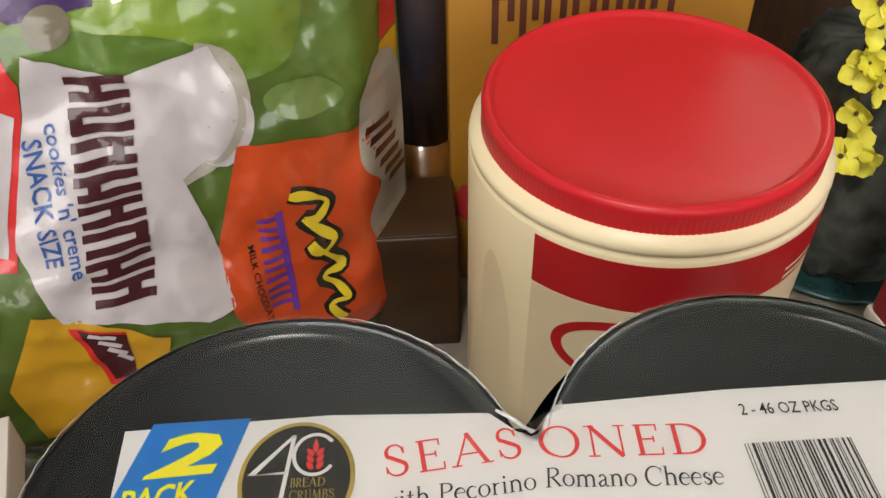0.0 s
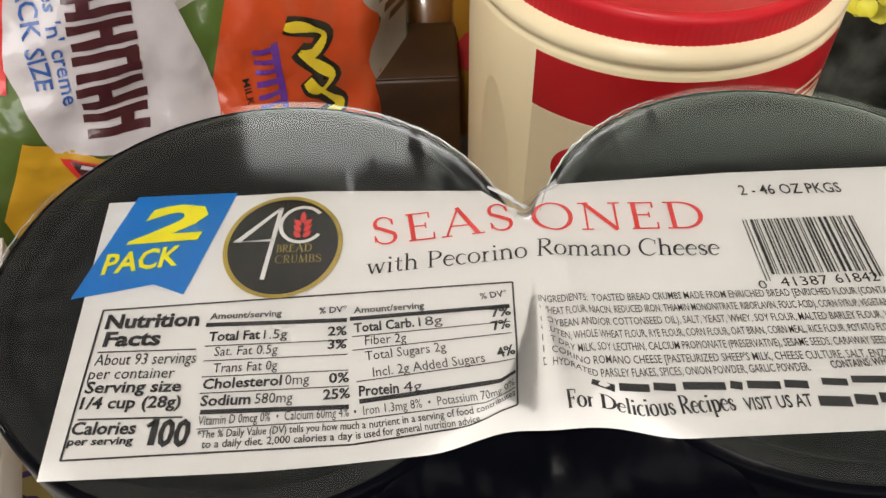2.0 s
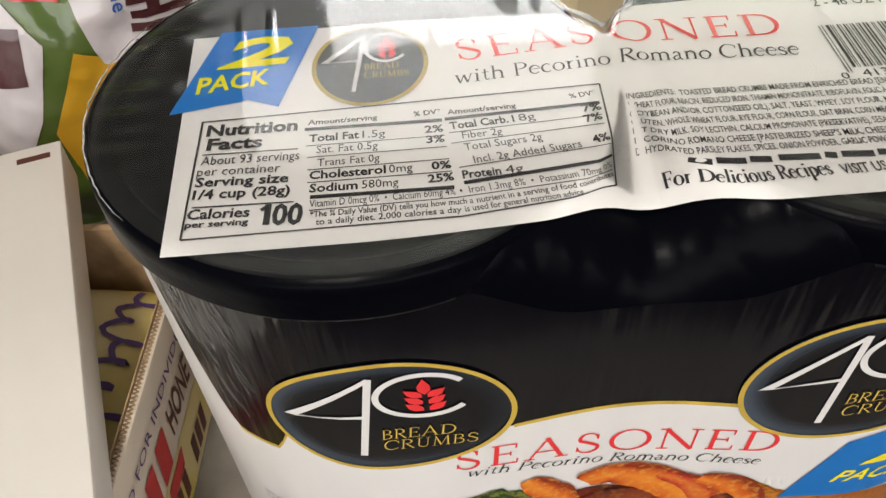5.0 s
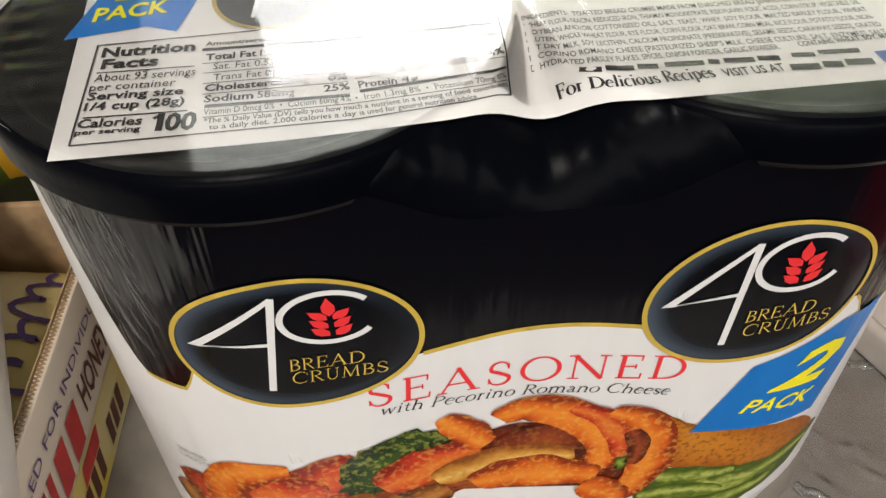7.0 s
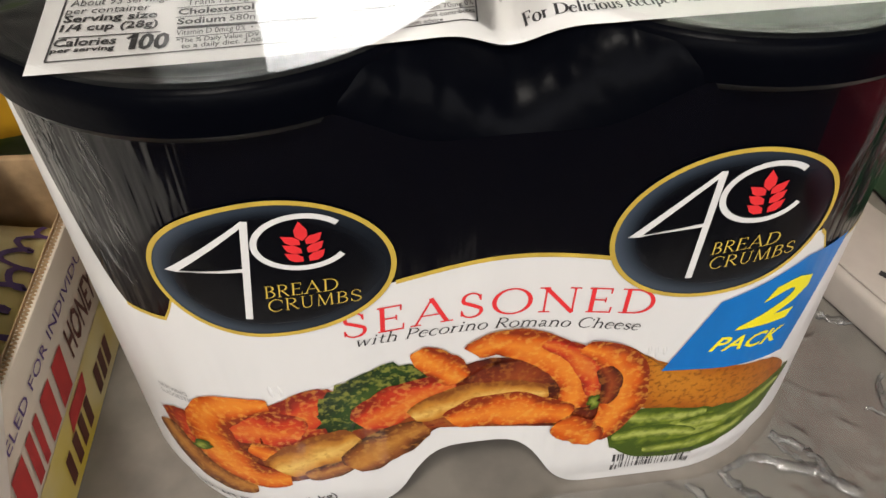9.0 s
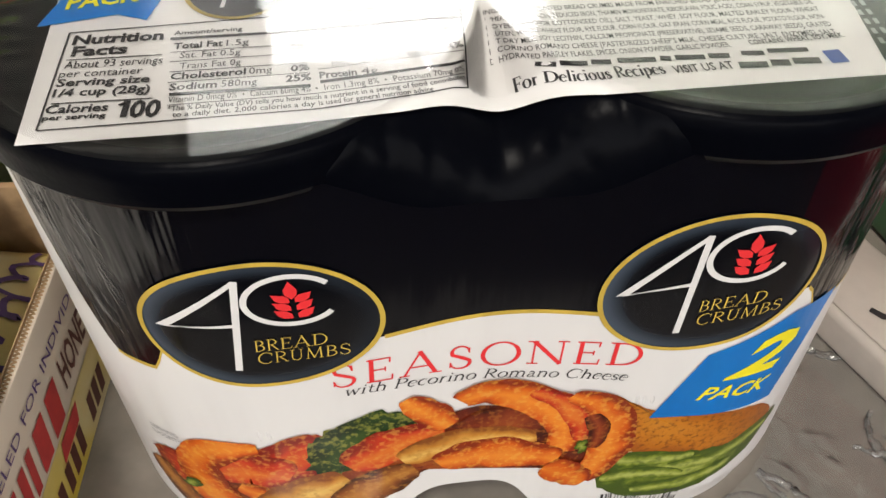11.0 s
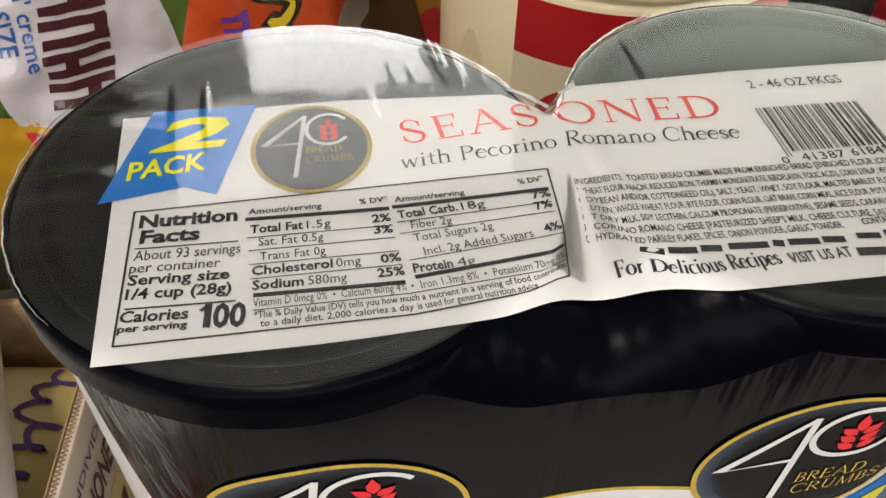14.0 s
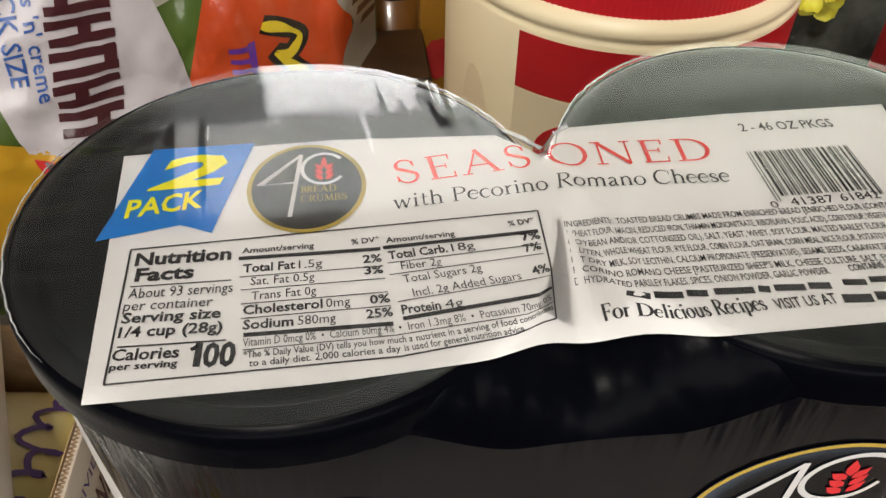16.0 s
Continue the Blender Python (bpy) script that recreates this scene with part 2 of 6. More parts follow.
def stroke(points, width):
    """The outline of a thick line along points, as one polygon."""
    left, right = [], []
    n = len(points)
    for i, (x, y) in enumerate(points):
        a, b = points[max(0, i - 1)], points[min(n - 1, i + 1)]
        d = Vector((b[0] - a[0], b[1] - a[1])).normalized()
        w = (width(i / (n - 1)) if callable(width) else width) / 2
        if 0 < i < n - 1:
            d1 = Vector((x - a[0], y - a[1])).normalized()
            w = w / max(0.45, d1.dot(d))
        left.append((x - d.y * w, y + d.x * w))
        right.append((x + d.y * w, y - d.x * w))
    return left + right[::-1]


def oval(cx, cy, rx, ry, n=48, turn=0.0):
    c, s = math.cos(radians(turn)), math.sin(radians(turn))
    return [(cx + rx * math.cos(a) * c - ry * math.sin(a) * s, cy + rx * math.cos(a) * s + ry * math.sin(a) * c) for a in (2 * math.pi * i / n for i in range(n))]


def ring_bm(cx, cy, rx, ry, width, surf, n=64, turn=0.0):
    bm = bmesh.new()
    a = [bm.verts.new((x, y, 0)) for x, y in oval(cx, cy, rx, ry, n, turn)]
    b = [bm.verts.new((x, y, 0)) for x, y in oval(cx, cy, rx - width, ry - width, n, turn)]
    for i in range(n):
        j = (i + 1) % n
        bm.faces.new((a[i], a[j], b[j], b[i]))
    return drape(bm, surf, 0.006)


def text_bm(words, a, b, height, surf, bold=0.0, slant=0.0, step=0.004, arch=0.0, ys=1.0):
    """Words laid with their baseline from a to b and letters of that cap height, stretched to that length."""
    cu = bpy.data.curves.new("words", "FONT")
    cu.body, cu.size, cu.offset, cu.shear, cu.resolution_u = words, 1.0, bold, slant, 2
    ob = bpy.data.objects.new("words", cu)
    scene.collection.objects.link(ob)
    bpy.context.view_layer.update()
    me = bpy.data.meshes.new_from_object(ob.evaluated_get(bpy.context.evaluated_depsgraph_get()))
    bpy.data.objects.remove(ob)
    bpy.data.curves.remove(cu)
    bm = bmesh.new()
    bm.from_mesh(me)
    bpy.data.meshes.remove(me)
    x0, x1 = min(v.co.x for v in bm.verts), max(v.co.x for v in bm.verts)
    d = Vector((b[0] - a[0], b[1] - a[1]))
    length = d.length
    d.normalize()
    k, h = length / (x1 - x0), height / 0.70
    for v in bm.verts:
        u, w = (v.co.x - x0) * k, v.co.y * h
        w += arch * (1 - (2 * u / length - 1) ** 2)
        v.co = Vector((a[0] + d.x * u - d.y * w, a[1] + d.y * u + d.x * w, 0))
    return drape(bm, surf, step)


def ribbon_bm(points, width, surf, step=0.0):
    """A thick line of quads, which may cross itself."""
    bm, rows = bmesh.new(), []
    for i, q in enumerate(points):
        a, b = points[max(0, i - 1)], points[min(len(points) - 1, i + 1)]
        d = Vector((b[0] - a[0], b[1] - a[1]))
        d = d.normalized() if d.length > 1e-9 else Vector((1, 0))
        w = (width(i / (len(points) - 1)) if callable(width) else width) / 2
        rows.append((bm.verts.new((q[0] - d.y * w, q[1] + d.x * w, 0)), bm.verts.new((q[0] + d.y * w, q[1] - d.x * w, 0))))
    for (a, b), (c, e) in zip(rows, rows[1:]):
        bm.faces.new((a, b, e, c))
    return drape(bm, surf, step)


def bar(a, b, width):
    return stroke([a, b], width)


def food_print(name, dark, mid, light, crumb, shift=0.0, big=70, fine=420, amount=0.5):
    """Printed food: hues that run from the edge of a piece to its middle, broken by blotches and a fine crumb."""
    m = material(name, mid, 0.3, coat=0.2, spec=0.15, bump=0.1, bump_scale=60)
    n, l = m.node_tree.nodes, m.node_tree.links
    uv, sep, co = n.new("ShaderNodeUVMap"), n.new("ShaderNodeSeparateXYZ"), n.new("ShaderNodeTexCoord")
    uv.uv_map = "across"
    l.new(uv.outputs[0], sep.inputs[0])

    def math_node(op, a, b):
        k = n.new("ShaderNodeMath")
        k.operation = op
        for q, v in enumerate((a, b)):
            if isinstance(v, float):
                k.inputs[q].default_value = v
            elif v is not None:
                l.new(v, k.inputs[q])
        return k.outputs[0]

    def noise_node(scale, detail):
        t = n.new("ShaderNodeTexNoise")
        t.inputs["Scale"].default_value, t.inputs["Detail"].default_value = scale, detail
        l.new(co.outputs["Object"], t.inputs["Vector"])
        return t.outputs[0]

    away = math_node("ABSOLUTE", math_node("SUBTRACT", sep.outputs[0], 0.5 + shift), None)
    body = math_node("SUBTRACT", 1.0, math_node("MULTIPLY", away, 2.0))
    tone = math_node("ADD", body, math_node("MULTIPLY", math_node("SUBTRACT", noise_node(big, 6), 0.5), 1.7))
    ramp = n.new("ShaderNodeValToRGB")
    e = ramp.color_ramp.elements
    e[0].position, e[0].color, e[1].position, e[1].color = 0.02, (*dark, 1), 1.0, (*light, 1)
    e.new(0.42).color = (*mid, 1)
    l.new(tone, ramp.inputs[0])
    r, mix = n.new("ShaderNodeMapRange"), n.new("ShaderNodeMix")
    r.inputs[1].default_value, r.inputs[2].default_value, r.inputs[4].default_value = 0.50, 0.64, amount
    mix.data_type = "RGBA"
    mix.inputs[7].default_value = (*crumb, 1)
    l.new(noise_node(fine, 4), r.inputs[0])
    l.new(r.outputs[0], mix.inputs[0])
    l.new(ramp.outputs[0], mix.inputs[6])
    l.new(mix.outputs[2], n["Principled BSDF"].inputs["Base Color"])
    return m


# ---- the room ----
def wall_with_opening(name, y0, y1, opening):
    x0, x1, z0, z1 = opening
    bms = [box_bm(WEST, x0, y0, y1, FLOOR, TOP), box_bm(x1, EAST, y0, y1, FLOOR, TOP), box_bm(x0, x1, y0, y1, FLOOR, z0), box_bm(x0, x1, y0, y1, z1, TOP)]
    return structure(name, join_bm(bms), WALL, "plain warm white painted wall with a window opening")


wall_with_opening("wall_north", NORTH, NORTH + 0.16, WIN)
wall_with_opening("wall_south", SOUTH - 0.16, SOUTH, DOOR)
structure("wall_east", box_bm(EAST, EAST + 0.12, SOUTH - 0.16, NORTH + 0.16, FLOOR, TOP), WALL, "plain warm white painted wall")
structure("wall_west", box_bm(WEST - 0.12, WEST, SOUTH - 0.16, NORTH + 0.16, FLOOR, TOP), WALL, "plain warm white painted wall")
structure("floor", box_bm(WEST - 0.12, EAST + 0.12, SOUTH - 0.16, NORTH + 0.16, FLOOR - 0.1, FLOOR), FLOORM, "brown wooden floor")
structure("ceiling", box_bm(WEST - 0.12, EAST + 0.12, SOUTH - 0.16, NORTH + 0.16, TOP, TOP + 0.1), CEIL, "white painted ceiling")


def window_thing(name, opening, y, bars):
    x0, x1, z0, z1 = opening
    w = thing(name, "white framed window with clear panes and bright daylight", "window")
    w["kind"] = "structure"
    f = 0.035
    part("window_frame", join_bm([box_bm(x0, x1, y - 0.02, y + 0.02, z0, z0 + f), box_bm(x0, x1, y - 0.02, y + 0.02, z1 - f, z1), box_bm(x0, x0 + f, y - 0.02, y + 0.02, z0 + f, z1 - f), box_bm(x1 - f, x1, y - 0.02, y + 0.02, z0 + f, z1 - f)]), FRAME, w, smooth=False)
    for i in range(bars):
        c = x0 + (x1 - x0) * (i + 1) / (bars + 1)
        part("glazing_bar", box_bm(c - 0.012, c + 0.012, y - 0.015, y + 0.015, z0 + f, z1 - f), FRAME, w, smooth=False)
    pane = part("pane", box_bm(x0 + f, x1 - f, y - 0.002, y + 0.002, z0 + f, z1 - f), PANE, w, smooth=False)
    pane.visible_shadow = False


window_thing("window_1", WIN, NORTH + 0.06, 0)


def sheer(name, colour):
    m = bpy.data.materials.new(name)
    m.use_nodes = True
    n, l = m.node_tree.nodes, m.node_tree.links
    n.remove(n["Principled BSDF"])
    tr, df, mix, tex = n.new("ShaderNodeBsdfTranslucent"), n.new("ShaderNodeBsdfDiffuse"), n.new("ShaderNodeMixShader"), n.new("ShaderNodeTexNoise")
    tr.inputs[0].default_value, df.inputs[0].default_value = (*colour, 1), (*colour, 1)
    tex.inputs["Scale"].default_value = 6
    dim = n.new("ShaderNodeMath")
    dim.operation = "MULTIPLY"
    dim.inputs[1].default_value = 0.4
    l.new(tex.outputs[0], dim.inputs[0])
    l.new(dim.outputs[0], mix.inputs[0])
    l.new(tr.outputs[0], mix.inputs[1])
    l.new(df.outputs[0], mix.inputs[2])
    l.new(mix.outputs[0], n["Material Output"].inputs[0])
    return m


SHEER = sheer("sheer_cloth", (0.63, 0.64, 0.61))
SHEER2 = sheer("curtain_cloth", (0.43, 0.46, 0.39))
# unseen cloth, added so the window's upper part mirrors grey in the lids
blind = thing("added_blind", "unseen pale blind added to grey the mirrored window", "blind")
part("blind_cloth", grid_bm([-0.76, 2.16], [1.90, 2.39], lambda u, v: (u, NORTH + 0.019, v)), SHEER, blind)
part("blind_rod", box_bm(-0.76, 2.16, NORTH + 0.014, NORTH + 0.026, 1.885, 1.899, 0.004), FRAME, blind)
# added out of view for the grey green reflection in the right lid
curtain = thing("curtain", "unseen grey green cloth added to tint the mirrored window", "curtain")
part("curtain_cloth", grid_bm(span(0.62, 2.19, 0.01), span(1.06, 2.40, 0.1), lambda u, v: (u, NORTH - 0.015 + 0.012 * math.sin(u * 70), v)), SHEER2, curtain)
# added out of view to set the left edge of the mirrored window
side_curtain = thing("curtain", "unseen thin grey cloth added to dim the mirrored window edge", "curtain")
part("curtain_cloth", grid_bm(span(-0.79, -0.37, 0.01), span(1.06, 1.884, 0.1), lambda u, v: (u, NORTH - 0.012 + 0.010 * math.sin(u * 75), v)), sheer("thin_curtain_cloth", (0.27, 0.27, 0.26)), side_curtain)
# unseen window, added to go with the fill from the south
window_thing("fill_window", DOOR, SOUTH - 0.06, 2)
# unseen lamp body, added to house the overhead fill
lamp = thing("added_ceiling_lamp", "unseen round white lamp added to the ceiling for fill", "lamp", pose(-0.4, -1.3, TOP))
part("shade", revolve_bm([(0, -0.12), (0.14, -0.11), (0.20, -0.06), (0.21, -0.02), (0.21, 0.0), (0.0, 0.0)], 48), FRAME, lamp)

counter = thing("counter", "grey brown laminate counter top with soft sheen", "counter")
part("worktop", box_bm(-1.0, 1.1, -0.205, 0.62, TABLE - 0.035, TABLE, 0.006), TABLEM, counter)
part("base_cabinet", box_bm(-0.98, 1.08, -0.17, 0.60, FLOOR, TABLE - 0.035, 0.003), DARKWOOD, counter)
tagged(counter, kind="structure")

# ---- the shrink-wrapped two-pack ----
H, R, CX = 0.205, 0.0712, 0.0740     # lid height, can radius, half the distance of the can axes
RL, LY = 0.0722, -0.0042             # lid radius, and how far the lids stand forward
FRONT = RL - LY


def smooth01(a, b, x):
    t = min(1.0, max(0.0, (x - a) / (b - a)))
    return t * t * (3 - 2 * t)


def gap(x):
    """How far the lid's edge stands back from the common tangent of both cans."""
    u = max(0.0, CX - abs(x))
    return R - math.sqrt(max(0.0, R * R - u * u))


def fillet(x):
    return 0.0010 + min(0.011, 0.55 * gap(x))


def dip(x, y):
    """How far the film sags into the gap between the lids."""
    xe = CX - math.sqrt(max(0.0, RL * RL - (y - LY) ** 2)) - 0.0008
    if xe < 0.0004 or abs(x) >= xe:
        return 0.0
    d = (1 - (x / xe) ** 2) ** 2
    return d * (0.0100 * smooth01(-0.010, -0.048, y) + 0.005 * smooth01(0.008, 0.022, y))


def top_surf(off):
    def f(x, y):
        z = H - dip(x, y)
        r = fillet(x)
        u = r - (y + FRONT)
        if u > 0:
            z -= r - math.sqrt(max(0.0, r * r - min(u, r) ** 2))
        return (x, y, z + off)
    return f


def label_surf(off):
    """The label is drawn into the sag, so it lies a little further back there."""
    def f(x, y):
        z = dip(x, y)
        crease = 0.0007 * math.exp(-((x - 0.006 + 0.2 * y) / 0.0030) ** 2) * smooth01(-0.062, -0.03, y) * (y < 0.01)
        return top_surf(off + crease)(x, y + (0.95 * z if y < 0 else 0))
    return f


def sleeve_surf(off):
    def f(s, z):
        x, y, z = g(s, z)
        return (x, y - 0.0045 * smooth01(0.01, R, y), z)

    def g(s, z):
        rr = R + off
        # shrunk in a little at the foot and between the cans
        k = 0.0016 * math.exp(-(s / 0.03) ** 2) * smooth01(0.02, 0.10, z)
        foot = 0.0035 * smooth01(0.012, TABLE, z)
        a = abs(s)
        if a <= CX:
            return (s, -rr + k + foot, z)
        th = (a - CX) / R
        if th <= math.pi:
            return (math.copysign(CX + (rr - foot) * math.sin(th), s), -(rr - foot) * math.cos(th), z)
        return (math.copysign(CX - (a - CX - math.pi * R), s), rr - foot, z)
    return f


pack = thing("bread_crumb_two_pack", "two black bread crumb canisters in black and white shrink wrap", "food package")


def canister(cx):
    body = part("canister", revolve_bm([(0, TABLE), (R - 0.006, TABLE), (R - 0.003, TABLE + 0.004), (R - 0.0025, 0.185), (0, 0.185)], 96), BLACKLID, pack, "black cylindrical plastic canister")
    body.location.x = cx
    part("lid", revolve_bm([(0, 0.1900), (RL - 0.0010, 0.1900), (RL - 0.0004, 0.1925), (RL - 0.0004, H - 0.0022), (RL - 0.0010, H - 0.0010), (RL - 0.0025, H - 0.0004), (RL - 0.0066, H - 0.0004), (RL - 0.0076, H - 0.0009), (RL - 0.0084, H - 0.0019), (RL - 0.013, H - 0.0024), (0, H - 0.0024)], 128), BLACKLID, body, "black plastic lid with a raised rim").location.y = LY


canister(-CX)
canister(CX)

PER = 2 * CX + math.pi * R     # half the way round


def print_edge(s):
    """Height of the edge between the black and the white print."""
    a = abs(s)
    if a < 0.036:
        return 0.1295 + 0.0050 * math.cos(math.pi * s / 0.072)
    if a < 0.100:
        return 0.1295
    if -0.20 < s < -0.122:
        return min(H - 0.006, 0.1150 + 0.078 * smooth01(-0.120, -0.150, s))
    return 0.1295 - 0.0140 * smooth01(0.100, 0.108, a)


def foot_edge(s):
    """Lower edge of the wrap, arched between the cans."""
    u = (s + 0.009) / 0.030
    return TABLE + 0.0005 + 0.046 * math.exp(-u * u * u * u) if abs(u) < 2 else TABLE + 0.0005


ss = span(-PER, PER, 0.0025)


def strip(lo, hi, surf, n, keep=None):
    return grid_bm(ss, [i / n for i in range(n + 1)], lambda s, v: surf(s, lo(s) + (hi(s) - lo(s)) * v), keep and (lambda s, v: keep(s)))


def lid_front(x):
    """The lid's edge towards the viewer at that x."""
    u = CX - abs(x)
    return LY - math.sqrt(max(0.0, RL * RL - u * u))


def top_edge(s):
    x = sleeve_surf(0)(s, 0.1)[0]
    if abs(s) <= CX:
        return H - 0.0110 - 0.014 * smooth01(0.056, 0.018, abs(x))
    if abs(s) > CX + math.pi * R:
        return H - 0.003 - min(0.066, 1.5 * gap(x))
    return H - 0.0090


sleeve = part("wrap_sleeve", strip(print_edge, top_edge, sleeve_surf(0.0002), 24), P_BLACK, pack, "glossy black printed shrink film")
white = part("lower_wrap", strip(foot_edge, print_edge, sleeve_surf(0.0002), 40), P_WHITE, pack, "white printed shrink film with a food picture")
for lo_s, hi_s in ((-0.1215, -0.099), (-0.036, 0.036), (0.099, 0.135)):
    part("gold_edge", strip(lambda s: print_edge(s) - 0.0009, lambda s: print_edge(s) + 0.0009, sleeve_surf(0.00035), 1, lambda s: lo_s < s < hi_s), P_GOLD, sleeve, "thin gold printed line")


def band_bm(cx):
    """The wrap drawn tight over the side of a lid, turned in at its foot."""
    prof = [(RL + 0.0005, H - 0.0126), (RL + 0.0005, H - 0.0060), (RL + 0.0004, H - 0.0018), (RL - 0.0003, H - 0.0008), (RL - 0.0014, H - 0.0001)]
    bm, n = bmesh.new(), 150
    rings = [[bm.verts.new((cx + (r + 0.0003 * noise.noise(Vector((k * 0.5, z * 60, cx * 40)))) * math.cos(2 * math.pi * k / n), LY + r * math.sin(2 * math.pi * k / n), z)) for k in range(n)] for r, z in prof]
    for a, b in zip(rings, rings[1:]):
        for k in range(n):
            bm.faces.new((a[k], a[(k + 1) % n], b[(k + 1) % n], b[k]))
    return bm


for cx in (-CX, CX):
    part("lid_band", band_bm(cx), P_DULL, pack, "smooth black band of a lid rim")


def bridge_surf(x, v):
    """The printed film between the lids, from the front face up under the label."""
    a = abs(x)
    y1 = min(lid_front(x) + 0.0008, label_front(x) + 0.95 * dip(x, label_front(x)) + 0.0016)
    z1 = top_surf(-0.0012)(x, y1)[2] - 0.0120 * smooth01(0.037, 0.053, a)
    y0, z0 = sleeve_surf(0.0002)(x, top_edge(x))[1:]
    yc, zc = y0 + 0.22 * (y1 - y0), z1 - 0.22 * (z1 - z0)
    y = y0 * (1 - v) ** 2 + 2 * yc * v * (1 - v) + y1 * v * v
    z = z0 * (1 - v) ** 2 + 2 * zc * v * (1 - v) + z1 * v * v
    w = math.sin(math.pi * v) * smooth01(0.054, 0.04, a)
    crumple = abs(noise.noise(Vector((x * 120 + z * 60, z * 70, 4.0)))) + 0.5 * noise.noise(Vector((x * 240, z * 110, 1.0)))
    return (x, y - 0.0006 * w * crumple, z + 0.0004 * w * crumple)


def label_front(x):
    return -0.0650 + 0.0035 * smooth01(-0.075, 0.0, x)


part("wrap_bridge", grid_bm(span(-0.056, 0.056, 0.0010), [i / 30 for i in range(31)], bridge_surf), P_DULL, pack, "satin black printed film between the lids")


def film_surf(x, y):
    """Clear film with sharp puckers hanging from the rim at the back and fine waves elsewhere."""
    c = math.copysign(CX, x)
    d = RL - math.hypot(x - c, y - LY)            # way in from the rim
    back = smooth01(0.020, 0.034, y) * math.exp(-((abs(x) - 0.034) / 0.023) ** 2)
    reach = 0.022 + 0.016 * noise.noise(Vector((x * 170, 3.0, c * 20)))
    drip = max(0.0, noise.noise(Vector((x * 330 + 30 * y, 0.0, c * 9)))) * smooth01(reach, reach * 0.35, d)
    front = smooth01(-0.045, -0.066, y) * 0.12
    west = smooth01(-0.105, -0.135, x)
    w = noise.noise(Vector((x * 260 + 25 * y, y * 14, 2.0)))
    z = 0.0016 * drip * back + 0.0004 * w * front + 0.0007 * noise.noise(Vector((x * 60, y * 190, 5.0))) * west
    # a few single creases running to the viewer
    for x0, y0, ln in ((-0.105, 0.012, 0.020), (-0.097, 0.020, 0.016), (-0.050, 0.018, 0.012), (0.018, -0.010, 0.016), (0.064, 0.010, 0.006), (-0.020, -0.040, 0.014)):
        z += 0.0003 * math.exp(-((x - x0 + 0.1 * (y - y0)) / 0.0009) ** 2 - ((y - y0) / ln) ** 2)
    z += 0.00005 * noise.noise(Vector((x * 50, y * 35, 9.0)))
    q = top_surf(0.0016)(x, y)
    return (q[0], q[1], q[2] + z)


def lid_film(cx):
    rs = [RL * 0.9860 * (i / 70) ** 0.8 for i in range(1, 71)]
    n = 420
    bm = bmesh.new()
    rings = [[bm.verts.new(film_surf(cx + r * math.cos(2 * math.pi * k / n), LY + r * math.sin(2 * math.pi * k / n))) for k in range(n)] for r in rs]
    c = bm.verts.new(film_surf(cx, LY))
    for k in range(n):
        bm.faces.new((c, rings[0][k], rings[0][(k + 1) % n]))
    for a, b in zip(rings, rings[1:]):
        for k in range(n):
            bm.faces.new((a[k], b[k], b[(k + 1) % n], a[(k + 1) % n]))
    return bm


def mid_film(u, y):
    xe = CX - math.sqrt(max(0.0, (RL * 0.9860) ** 2 - (y - LY) ** 2))
    return film_surf(u * xe, y)


film = join_bm([lid_film(-CX), lid_film(CX), grid_bm(span(-1, 1, 0.125), span(-0.0480, 0.021, 0.0018), mid_film)])
bmesh.ops.recalc_face_normals(film, faces=film.faces[:])
part("clear_film", film, FILM, pack, "clear crinkled shrink film over the lids")

# white label band across both lids
lab_poly = [(-0.1208, 0.0236), (-0.06, 0.0252), (-0.012, 0.0226), (-0.004, 0.0150), (0.002, 0.0150), (0.008, 0.0240), (0.06, 0.0262), (0.1134, 0.0262)] + [(x, label_front(x)) for x in span(0.099, -0.1164, 0.006)]
top_label = part("top_label", poly_bm(lab_poly, label_surf(0.0003), 0.003), LABEL, pack, "white printed paper-like label band")
T = label_surf(0.00060)
T2 = label_surf(0.00085)


def lab(name, bm, mat, label=""):
    return part(name, bm, mat, top_label, label, smooth=False)


lab("flag", poly_bm([(-0.1125, 0.0254), (-0.0835, 0.0256), (-0.0930, -0.0128), (-0.1015, -0.0088), (-0.1225, -0.0130)], T), L_BLUE, "bright blue printed flag")
lab("numeral", text_bm("2", (-0.1120, 0.0066), (-0.0903, 0.0076), 0.0135, T2, 0.035, 0.2), L_YELLOW, "bold yellow numeral")
lab("lettering", text_bm("PACK", (-0.1165, -0.0048), (-0.0958, -0.0022), 0.0072, T2, 0.025, 0.2), L_YELLOW, "yellow slanted lettering")
emblem = lab("emblem", poly_bm(oval(-0.0682, 0.0036, 0.0163, 0.0190), T), L_BLACK, "round black emblem with a gold ring")


